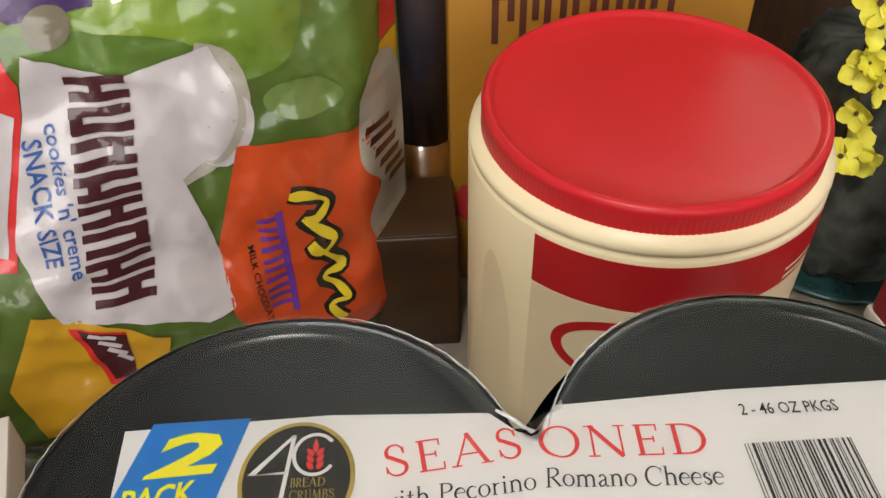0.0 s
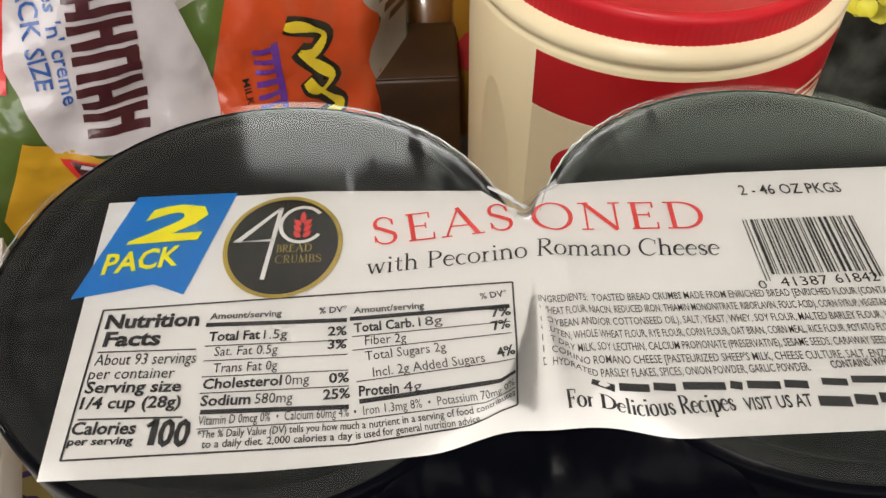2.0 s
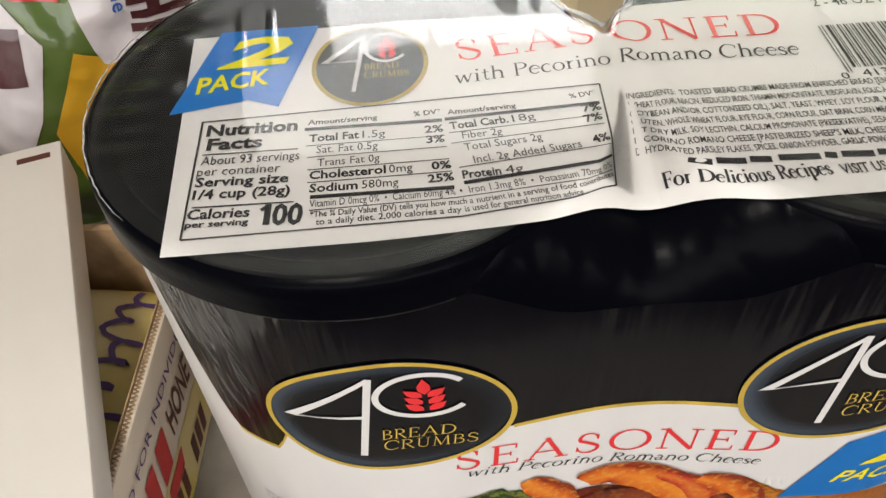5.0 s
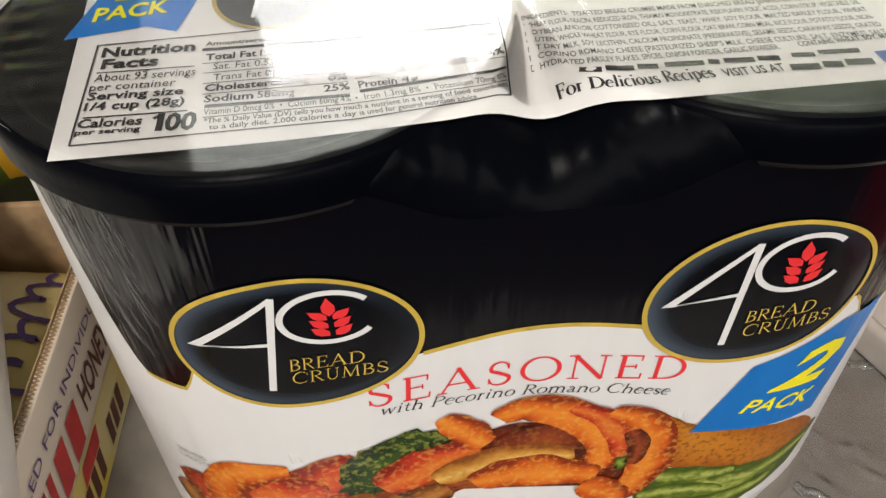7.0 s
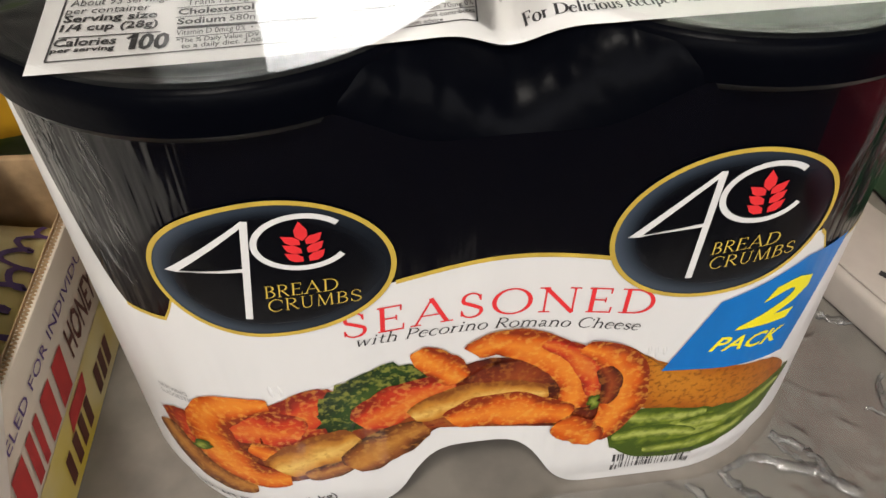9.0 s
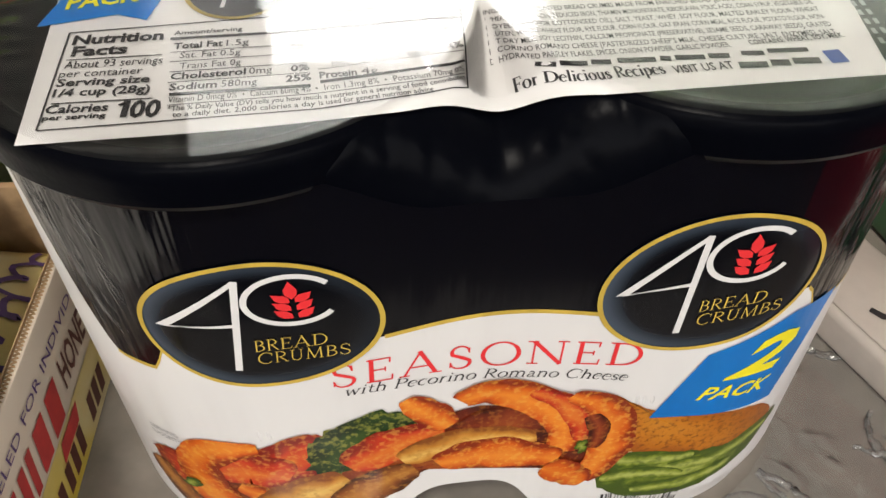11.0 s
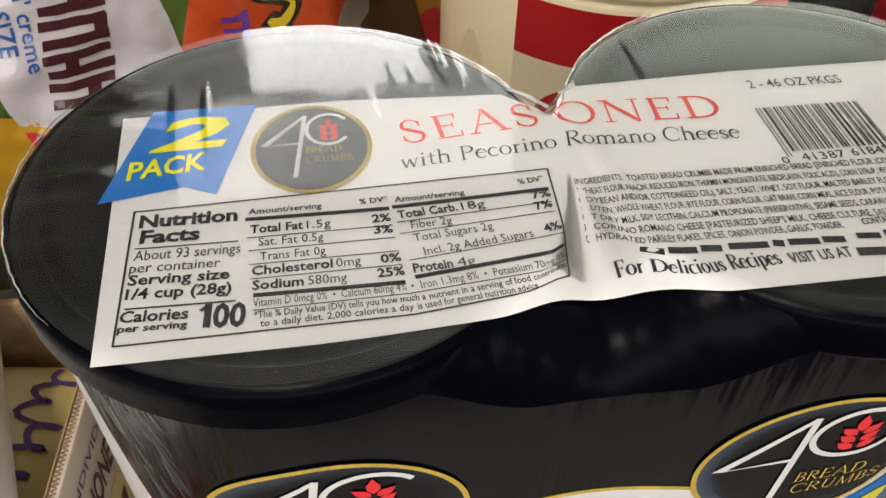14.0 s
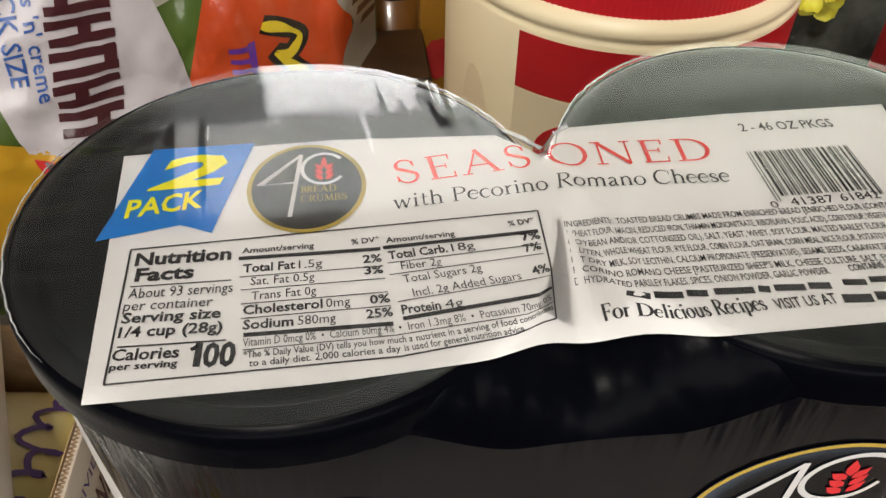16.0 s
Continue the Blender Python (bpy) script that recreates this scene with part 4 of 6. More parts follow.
lab("date_code", join_bm([poly_bm(bar((0.1090 - 0.0030 * i / 9 + d, -0.002 - 0.0048 * i), (0.1088 - 0.0030 * i / 9 + d, -0.0048 - 0.0048 * i), 0.0013), T, 0.004) for i in range(10) for d in (0.0, -0.0026)]), P_GREY, "grey stamped code bars")

# ---- print on the front of the wrap ----
S1, S2, S3 = sleeve_surf(0.0005), sleeve_surf(0.0007), sleeve_surf(0.0009)
def emblem_print(name, cx, cz, rx, rz):
    """Black print that runs out into blue grey towards one side of the oval."""
    m = material(name, (0.002, 0.0024, 0.004), 0.16, **{**WR, "coat": 0.0, "spec": 0.25, "bump": 0.4})
    n, l = m.node_tree.nodes, m.node_tree.links
    co, mp, ln, sep = n.new("ShaderNodeTexCoord"), n.new("ShaderNodeMapping"), n.new("ShaderNodeVectorMath"), n.new("ShaderNodeSeparateXYZ")
    mp.inputs["Location"].default_value, mp.inputs["Scale"].default_value = (-cx / rx, 0, -cz / rz), (1 / rx, 0, 1 / rz)
    ln.operation = "LENGTH"
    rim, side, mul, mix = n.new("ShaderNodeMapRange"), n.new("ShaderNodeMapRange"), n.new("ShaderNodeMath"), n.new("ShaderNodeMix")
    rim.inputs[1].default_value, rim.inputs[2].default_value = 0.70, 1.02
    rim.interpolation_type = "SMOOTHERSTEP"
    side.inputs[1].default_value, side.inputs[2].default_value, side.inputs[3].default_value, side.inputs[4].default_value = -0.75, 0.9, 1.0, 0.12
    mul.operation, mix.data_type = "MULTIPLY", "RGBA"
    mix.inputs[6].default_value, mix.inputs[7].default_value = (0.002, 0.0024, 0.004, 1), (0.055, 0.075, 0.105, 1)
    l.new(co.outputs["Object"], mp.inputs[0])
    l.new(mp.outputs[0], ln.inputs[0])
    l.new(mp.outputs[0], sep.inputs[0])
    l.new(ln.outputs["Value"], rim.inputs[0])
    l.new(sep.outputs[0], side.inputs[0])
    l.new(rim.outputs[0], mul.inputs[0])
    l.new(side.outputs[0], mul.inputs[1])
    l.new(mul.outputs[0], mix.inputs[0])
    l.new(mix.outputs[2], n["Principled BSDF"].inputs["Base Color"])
    return m


def front_emblem(cx, cz, rx, rz, turn):
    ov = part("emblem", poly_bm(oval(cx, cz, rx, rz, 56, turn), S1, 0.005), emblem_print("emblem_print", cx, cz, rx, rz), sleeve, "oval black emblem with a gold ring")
    part("emblem_ring", ring_bm(cx, cz, rx + 0.0002, rz + 0.0002, 0.0016, S3, 72, turn), P_GOLD, ov, "gold ring")
    P = mark(rx, rz, cx, cz, S3, ov, P_WHITE, P_RED, P_GOLD, turn, 0.066)
    for words, v, u1 in (("BREAD", -0.36, 0.50), ("CRUMBS", -0.58, 0.68)):
        part("lettering", serif_bm(words, P(-0.11, v), P(u1, v), 0.0052, S3, 0.0, 0.07, 0.8, 0.12), P_GOLD, ov, "yellow gold serif lettering")


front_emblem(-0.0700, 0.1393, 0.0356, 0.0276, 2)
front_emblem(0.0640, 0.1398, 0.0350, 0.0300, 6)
part("headline", serif_bm("SEASONED", (-0.0533, 0.1058), (0.0478, 0.1022), 0.0118, S1, 0.0045), P_RED, white, "red headline lettering")
part("lettering", serif_bm("with Pecorino Romano Cheese", (-0.0497, 0.1015), (0.0443, 0.0945), 0.0050, S1, 0.0038, 0.05, 1.0, 0.22), INK, white, "black slanted lettering")
flag = part("flag", poly_bm([(0.0566, 0.0699), (0.0707, 0.1050), (0.0985, 0.1190), (0.1180, 0.1190), (0.1060, 0.0655)], S2, 0.005), P_BLUE, white, "blue printed flag")
part("numeral", text_bm("2", (0.0790, 0.0900), (0.1040, 0.0890), 0.0195, S3, 0.035, 0.35), P_YELLOW, flag, "bold yellow numeral")
part("lettering", text_bm("PACK", (0.0717, 0.0790), (0.1000, 0.0760), 0.0075, S3, 0.02, 0.35), P_YELLOW, flag, "yellow slanted lettering")
part("barcode", bars_bm(0.0465, 0.0800, -0.0005, 0.0150, S1, 9, 0.001, 26), INK, white, "black barcode bars")
part("fine_print", join_bm([text_bm("SERVING", (-0.1235, 0.0715), (-0.1110, 0.0722), 0.0024, S1), text_bm("SUGGESTION", (-0.1235, 0.0678), (-0.1068, 0.0690), 0.0024, S1)]), P_GREY, white, "small grey lettering")
part("weight_text", text_bm("NET WT 92 OZ (2.61 kg)", (-0.1300, -0.0065), (-0.0644, 0.0072), 0.0050, S1, 0.01, 0), INK, white, "black weight lettering")


def smooth_line(points, k=5):
    out, n = [], len(points) - 1
    for i in range(n * k + 1):
        t = i / k
        j = min(int(t), n - 1)
        f = t - j
        q = [points[max(0, min(n, j + m))] for m in (-1, 0, 1, 2)]
        out.append(tuple(0.5 * (2 * q[1][m] + (q[2][m] - q[0][m]) * f + (2 * q[0][m] - 5 * q[1][m] + 4 * q[2][m] - q[3][m]) * f * f + (3 * q[1][m] - q[0][m] - 3 * q[2][m] + q[3][m]) * f ** 3) for m in (0, 1)))
    return out


def blob(cx, cz, rx, rz, seed, turn=0.0, rough=0.14):
    rnd = random.Random(seed)
    ph = [rnd.uniform(0, 6.28) for _ in range(4)]
    pts = []
    for (x, z), i in zip(oval(0, 0, rx, rz, 40, 0), range(40)):
        a = 2 * math.pi * i / 40
        k = 1 + rough * (0.5 * math.sin(2 * a + ph[0]) + 0.35 * math.sin(3 * a + ph[1]) + 0.25 * math.sin(5 * a + ph[2]) + 0.18 * math.sin(9 * a + ph[3]))
        c, s = math.cos(radians(turn)), math.sin(radians(turn))
        pts.append((cx + (x * c - z * s) * k, cz + (x * s + z * c) * k))
    return pts


CRUST = food_print("print_crumbed", (0.22, 0.022, 0.004), (0.56, 0.095, 0.006), (0.70, 0.22, 0.022), (0.74, 0.36, 0.06), 0.1)
GOLDEN = food_print("print_golden", (0.20, 0.055, 0.008), (0.50, 0.21, 0.028), (0.72, 0.46, 0.12), (0.40, 0.17, 0.02), 0.12)
RARE = food_print("print_red_meat", (0.20, 0.008, 0.004), (0.50, 0.035, 0.010), (0.62, 0.15, 0.02), (0.66, 0.30, 0.06), 0.1)
DEEP = food_print("print_dark_meat", (0.05, 0.006, 0.003), (0.15, 0.018, 0.006), (0.30, 0.06, 0.012), (0.34, 0.12, 0.02))
BROWN = food_print("print_brown", (0.05, 0.014, 0.004), (0.20, 0.055, 0.012), (0.42, 0.17, 0.03), (0.50, 0.24, 0.05))
CUTLET = food_print("print_cutlet", (0.32, 0.085, 0.007), (0.44, 0.145, 0.010), (0.52, 0.20, 0.018), (0.17, 0.05, 0.005), 0.0, 60, 520, 0.7)
FLORET = food_print("print_broccoli", (0.006, 0.020, 0.005), (0.016, 0.045, 0.008), (0.05, 0.09, 0.014), (0.23, 0.24, 0.04), 0.0, 90, 480, 0.75)
SPEAR = food_print("print_asparagus", (0.05, 0.085, 0.008), (0.17, 0.22, 0.022), (0.38, 0.42, 0.10), (0.05, 0.09, 0.010), 0.1, 190, 230, 0.6)


def cell_bm(ring, surf, step=0.005):
    """A filled outline whose map runs from its edge to its middle."""
    bm = bmesh.new()
    across = bm.loops.layers.uv.new("across")
    mid = bm.verts.new((sum(p[0] for p in ring) / len(ring), sum(p[1] for p in ring) / len(ring), 0))
    vs = [bm.verts.new((x, z, 0)) for x, z in ring]
    for a, b in zip(vs, vs[1:] + vs[:1]):
        f = bm.faces.new((mid, a, b))
        for lp in f.loops:
            lp[across].uv = (0.5 if lp.vert is mid else 0.0, 0.0)
    return drape(bm, surf, step)


def strip_bm(points, width, surf, step=0.005):
    """A plump strip whose map runs from one edge to the other."""
    bm, rows = bmesh.new(), []
    across = bm.loops.layers.uv.new("across")
    last = len(points) - 1
    for i, q in enumerate(points):
        a, b = points[max(0, i - 1)], points[min(last, i + 1)]
        d = Vector((b[0] - a[0], b[1] - a[1])).normalized()
        w = width(i / last) / 2
        rows.append([(bm.verts.new((q[0] - d.y * w * k, q[1] + d.x * w * k, 0)), (1 - k) / 2) for k in (-1, -0.5, 0, 0.5, 1)])
    for i, (a, b) in enumerate(zip(rows, rows[1:])):
        for j in range(4):
            four = (a[j], a[j + 1], b[j + 1], b[j])
            f = bm.faces.new([v for v, _ in four])
            for lp, (_, u) in zip(f.loops, four):
                lp[across].uv = (u, i / last)
    return drape(bm, surf, step)


def lumpy(points, w0, w1, seed):
    """A plump, uneven, tapering piece."""
    pts = smooth_line(points, 7)
    line = [(q[0] + 0.0006 * noise.noise(Vector((i * 0.4, seed, 0))), q[1] + 0.0008 * noise.noise(Vector((i * 0.4, seed, 5)))) for i, q in enumerate(pts)]
    return line, (lambda t: (w0 + (w1 - w0) * t) * max(0.05, math.sin(math.pi * (0.04 + 0.92 * t))) ** 0.42 * (1 + 0.16 * noise.noise(Vector((t * 7, seed * 1.7, 2)))))


def ragged(ring, seed, rough=0.0011):
    fine = smooth_line(ring + ring[:1], 6)[:-1]
    return [(x + rough * noise.noise(Vector((x * 400, z * 400, seed))), z + rough * noise.noise(Vector((x * 400, z * 400, seed + 9)))) for x, z in fine]


def patch(name, ring, mat, label, rough=0.0011):
    lift[0] += 0.00003
    part(name, cell_bm(ragged(ring, lift[0] * 1e5, rough), sleeve_surf(lift[0])), mat, white, label)


def piece(name, points, w0, w1, mat, label):
    lift[0] += 0.00003
    line, wide = lumpy(points, w0 * 1.38, w1 * 1.38, lift[0] * 1e5)
    part(name, strip_bm(line, wide, sleeve_surf(lift[0])), mat, white, label)


lift = [0.00045]
patch("cutlet_print", [(0.028, 0.0895), (0.040, 0.0875), (0.058, 0.0745), (0.085, 0.067), (0.106, 0.060), (0.113, 0.045), (0.091, 0.037), (0.070, 0.043), (0.0517, 0.048), (0.042, 0.056)], CUTLET, "golden brown crumbed cutlet print", 0.0006)
patch("asparagus_print", [(0.044, 0.048), (0.070, 0.044), (0.094, 0.041), (0.118, 0.048), (0.108, 0.026), (0.088, 0.013), (0.064, 0.0105), (0.044, 0.022)], SPEAR, "green asparagus print", 0.002)
for line in ([(0.046, 0.0425), (0.062, 0.0395), (0.080, 0.0400)], [(0.070, 0.0330), (0.090, 0.0340), (0.114, 0.042)], [(0.044, 0.0290), (0.060, 0.0300), (0.078, 0.0260)], [(0.058, 0.0170), (0.078, 0.0190), (0.100, 0.0260)]):
    piece("asparagus_print", line, 0.0070, 0.0062, SPEAR, "green asparagus print")
patch("backing_print", [(-0.126, 0.050), (-0.100, 0.066), (-0.060, 0.060), (-0.030, 0.078), (0.000, 0.086), (0.040, 0.070), (0.042, 0.046), (0.030, 0.040), (0.010, 0.052), (-0.014, 0.053), (-0.034, 0.043), (-0.056, 0.030), (-0.078, 0.024), (-0.104, 0.024)], DEEP, "dark brown shadowed food print")
patch("chicken_print", [(-0.0835, 0.0735), (-0.0679, 0.0812), (-0.058, 0.079), (-0.060, 0.064), (-0.066, 0.052), (-0.088, 0.046)], RARE, "red orange chicken print")
patch("broccoli_print", [(-0.0665, 0.062), (-0.0635, 0.074), (-0.053, 0.0845), (-0.0375, 0.0912), (-0.0262, 0.0825), (-0.032, 0.073), (-0.044, 0.064), (-0.0534, 0.0545), (-0.063, 0.055)], FLORET, "dark green broccoli print", 0.0030)
patch("chicken_print", [(-0.128, 0.056), (-0.116, 0.062), (-0.106, 0.056), (-0.107, 0.040), (-0.122, 0.036)], RARE, "red orange chicken print")
piece("chicken_print", [(-0.129, 0.046), (-0.121, 0.030), (-0.106, 0.020), (-0.094, 0.018)], 0.014, 0.012, BROWN, "brown chicken print")
piece("chicken_print", [(-0.098, 0.058), (-0.086, 0.061), (-0.072, 0.056)], 0.018, 0.016, RARE, "red chicken print")
piece("crumbed_print", [(-0.0815, 0.0745), (-0.094, 0.0720), (-0.1045, 0.064), (-0.1065, 0.050), (-0.102, 0.036), (-0.092, 0.0275), (-0.080, 0.0260)], 0.012, 0.016, CRUST, "crumbed orange chicken print")
piece("chicken_print", [(-0.092, 0.0485), (-0.084, 0.043), (-0.079, 0.040)], 0.009, 0.007, CRUST, "crumbed orange chicken print")
piece("crumbed_print", [(-0.0850, 0.0330), (-0.070, 0.0415), (-0.0530, 0.0500)], 0.0165, 0.015, GOLDEN, "golden breaded stick print")
piece("crumbed_print", [(-0.074, 0.0270), (-0.064, 0.0290), (-0.056, 0.0330)], 0.008, 0.007, BROWN, "brown breaded piece print")
piece("shrimp_print", [(-0.0520, 0.0580), (-0.036, 0.0690), (-0.0180, 0.0770)], 0.017, 0.012, RARE, "red shrimp print")
piece("crumbed_print", [(-0.0565, 0.0290), (-0.044, 0.0420), (-0.028, 0.0520)], 0.0155, 0.013, BROWN, "browned breaded stick print")
piece("crumbed_print", [(-0.0300, 0.0960), (-0.0225, 0.0870), (-0.0150, 0.0770)], 0.0085, 0.011, CRUST, "crumbed shrimp tail print")
patch("shrimp_print", [(-0.0150, 0.0760), (-0.002, 0.0840), (0.016, 0.0800), (0.020, 0.066), (0.006, 0.064)], DEEP, "dark red shrimp print")
piece("crumbed_print", [(-0.0120, 0.0915), (-0.002, 0.0945), (0.0100, 0.0905), (0.0225, 0.0800), (0.0275, 0.0670), (0.0260, 0.0530)], 0.011, 0.015, CRUST, "crumbed orange shrimp print")
piece("crumbed_print", [(-0.0330, 0.0590), (-0.016, 0.0655), (0.0020, 0.0665), (0.0160, 0.0645)], 0.013, 0.010, GOLDEN, "golden shrimp print")
piece("crumbed_print", [(-0.0200, 0.0540), (-0.004, 0.0575), (0.0120, 0.0540), (0.0260, 0.0490)], 0.015, 0.013, CRUST, "crumbed orange shrimp print")
piece("crumbed_print", [(0.0130, 0.0925), (0.0250, 0.0850), (0.0325, 0.0710), (0.0330, 0.0600)], 0.007, 0.009, RARE, "red shrimp print")
piece("crumbed_print", [(0.0270, 0.0890), (0.0400, 0.0800), (0.0450, 0.0640), (0.0430, 0.0460), (0.0360, 0.0310)], 0.010, 0.014, CRUST, "crumbed orange shrimp print")
piece("shrimp_print", [(0.0350, 0.0760), (0.0390, 0.0660), (0.0380, 0.0540)], 0.007, 0.005, DEEP, "dark red shrimp print")
piece("crumbed_print", [(0.0200, 0.0430), (0.0290, 0.0380), (0.0370, 0.0290)], 0.012, 0.011, CRUST, "crumbed orange shrimp print")
patch("garnish_print", blob(0.0335, 0.0560, 0.0025, 0.0040, 19, 0, 0.3), SPEAR, "green herb print")
patch("garnish_print", blob(-0.1120, 0.0420, 0.0055, 0.0028, 20, 30, 0.3), SPEAR, "green herb print")


# loose folds of the shrink film that catch the light
def fold(points, radius):
    fine, points = [], smooth_line(points, 3)
    for (s0, z0), (s1, z1) in zip(points, points[1:]):
        fine += [sleeve_surf(0.0002 - 0.72 * radius)(s0 + (s1 - s0) * k / 4, z0 + (z1 - z0) * k / 4) for k in range(4)]
    fine.append(sleeve_surf(0.0002 - 0.72 * radius)(*points[-1]))
    bm = bmesh.new()
    rings = []
    for i, q in enumerate(fine):
        d = (Vector(fine[min(i + 1, len(fine) - 1)]) - Vector(fine[max(i - 1, 0)])).normalized()
        a = d.orthogonal().normalized()
        b = d.cross(a)
        r = radius * (0.15 + math.sin(math.pi * i / (len(fine) - 1)))
        rings.append([bm.verts.new(Vector(q) + (a * math.cos(k * math.pi / 8) + b * math.sin(k * math.pi / 8)) * r) for k in range(16)])
    for a, b in zip(rings, rings[1:]):
        for k in range(16):
            bm.faces.new((a[k], a[(k + 1) % 16], b[(k + 1) % 16], b[k]))
    return bm


def streaks(s0, s1, z0, z1, count, lean, seed, longest, wide, tall=0.55):
    """Fine drawn-out wrinkles of the film: thin ridges that taper at both ends."""
    rnd, bm = random.Random(seed), bmesh.new()
    for _ in range(count):
        s, z = rnd.uniform(s0, s1), z1 - (z1 - z0) * rnd.random() ** 1.4
        ln, w, tilt = longest * rnd.uniform(0.25, 1.0), wide * rnd.uniform(0.35, 1.0), lean + rnd.uniform(-0.14, 0.14)
        bend, rows = rnd.uniform(-0.2, 0.2), []
        if z - ln < print_edge(s) + 0.003:
            continue
        for i in range(9):
            t = i / 8
            c = s + tilt * ln * t + bend * ln * (t - 0.5) ** 2
            fat = math.sin(math.pi * (0.04 + 0.92 * t)) ** 0.8 * (0.8 + 0.4 * rnd.random())
            rows.append([bm.verts.new(sleeve_surf(-0.0001 + tall * w * fat * math.cos(j * math.pi / 6))(c + 0.5 * w * fat * j / 3, z - ln * t)) for j in range(-3, 4)])
        for a, b in zip(rows, rows[1:]):
            for j in range(6):
                bm.faces.new((a[j], b[j], b[j + 1], a[j + 1]))
    return bm


# ridges read bright partly by the white mixed into LOOSE, a painted sheen
ridges = join_bm([streaks(*spec) for spec in ((-0.142, -0.114, 0.118, 0.194, 60, 0.22, 1, 0.030, 0.0026, 0.30),
                                             (0.098, 0.138, 0.100, 0.192, 50, -0.10, 12, 0.034, 0.0026, 0.30))])
tagged(part("loose_film", ridges, LOOSE, sleeve), "drawn-out wrinkles of clear film, sheen mixed in as white", kind="stuff")
PUCKER = [(-0.0800, 0.087, 0.010), (-0.0770, 0.0865, 0.009), (-0.0690, 0.080, 0.006), (0.0500, 0.087, 0.011), (0.0525, 0.086, 0.010), (0.0555, 0.085, 0.008)]
for s0, z0, ln in PUCKER:
    part("film_fold", fold([(s0, z0), (s0 + 0.0006, z0 - ln * 0.5), (s0 + 0.001, z0 - ln)], 0.0009), P_WHITE, white, "small white pucker in the film")

# glints painted as pale tubes on the cut film edge along the lids
GLINT = material("film_glint", (0.62, 0.64, 0.64), 0.18, grain=0.5, scale=160, coat=1.0, bump=0.3, bump_scale=200)


def edge_bm(cx, a0, a1, radius):
    bm, rings, n = bmesh.new(), [], 60
    for i in range(n + 1):
        a = radians(a0 + (a1 - a0) * i / n)
        rr = RL - 0.0004 + 0.0004 * noise.noise(Vector((cx * 50, i * 0.5, 0)))
        q = Vector((cx + rr * math.cos(a), LY + rr * math.sin(a), H + 0.0004))
        u = Vector((math.cos(a), math.sin(a), 0))
        r = radius * (0.25 + 0.75 * math.sin(math.pi * i / n)) * (0.8 + 0.4 * noise.noise(Vector((i * 0.35, cx * 30, 4))))
        rings.append([bm.verts.new(q + (u * math.cos(k * math.pi / 3) + Vector((0, 0, 1)) * math.sin(k * math.pi / 3)) * r) for k in range(6)])
    for a, b in zip(rings, rings[1:]):
        for k in range(6):
            bm.faces.new((a[k], a[(k + 1) % 6], b[(k + 1) % 6], b[k]))
    return bm


part("film_glint", edge_bm(-CX, 78, 14, 0.0005), GLINT, pack, "pale line for the glint along the film edge")
part("film_glint", edge_bm(-CX, 150, 222, 0.00035), GLINT, pack, "pale line for the glint along the film edge")
part("film_glint", edge_bm(CX, 166, 112, 0.00055), GLINT, pack, "pale line for the glint along the film edge")
# creases between the lids, their glints put into the pale colour
for k in range(7):
    y0 = 0.0165 + 0.0008 * k
    pts = [(-0.010 + 0.0008 * k, 0.022 - 0.0004 * k), (-0.004 + 0.0005 * k, 0.0175 - 0.0005 * k), (0.000 + 0.0004 * k, 0.0145 + 0.0003 * k)] if k < 4 else [(0.010, 0.024 - 0.001 * k + 0.004), (0.005, 0.019), (0.001 + 0.0006 * (k - 4), 0.0150)]
    bm, rings = bmesh.new(), []
    for i, (x, y) in enumerate(pts):
        q = Vector(top_surf(0.0022)(x, y))
        rings.append([bm.verts.new(q + Vector((0.7 * math.cos(j * math.pi / 3), 0.7 * math.cos(j * math.pi / 3), math.sin(j * math.pi / 3))) * 0.0005 * (1.0, 1.3, 0.4)[i]) for j in range(6)])
    for a, b in zip(rings, rings[1:]):
        for j in range(6):
            bm.faces.new((a[j], a[(j + 1) % 6], b[(j + 1) % 6], b[j]))
    part("film_crease", bm, GLINT, pack, "crumpled film crease in pale grey for its glint")
# ---- creamer tub ----
TR = 0.0862
tub = thing("creamer_tub", "cream coloured plastic tub with a red screw lid", "tub", pose(0.0825, 0.2085, TABLE, 2.0, 0, 0))
tub_body = part("tub_body", revolve_bm([(0, 0), (0.080, 0), (TR - 0.001, 0.004), (TR, 0.02), (TR, 0.1865), (TR - 0.0006, 0.188), (TR - 0.0020, 0.1895), (TR - 0.0006, 0.191), (TR, 0.193), (TR - 0.0008, 0.196), (0.0815, 0.1985), (0.079, 0.200), (0, 0.2005)], 128), CREAM, tub)


def ribs(a, r, z):
    return 0.00013 * math.sin(a * 190) if 0.2005 < z < 0.2105 and r > 0.078 else 0.0


lid_profile = [(0.080, 0.1985), (0.0826, 0.1985), (0.0828, 0.1995), (0.0826, 0.2010), (0.0824, 0.2100), (0.0828, 0.2115), (0.0822, 0.2140), (0.0800, 0.2155), (0.0785, 0.2150), (0.0772, 0.2135), (0.0755, 0.2128), (0.06, 0.2122), (0.03, 0.2116), (0, 0.2114)]
part("tub_lid", revolve_bm([(r * 0.970, z) for r, z in lid_profile], 760, ribs), REDLID, tub, "red plastic lid with a ribbed edge").matrix_basis = pose(0, -0.001, 0.2045, 1.8) @ pose(0, 0, -0.205)


def tub_surf(off):
    def f(s, z):
        a = s / TR
        return ((TR + off) * math.sin(a), -(TR + off) * math.cos(a), z)
    return f


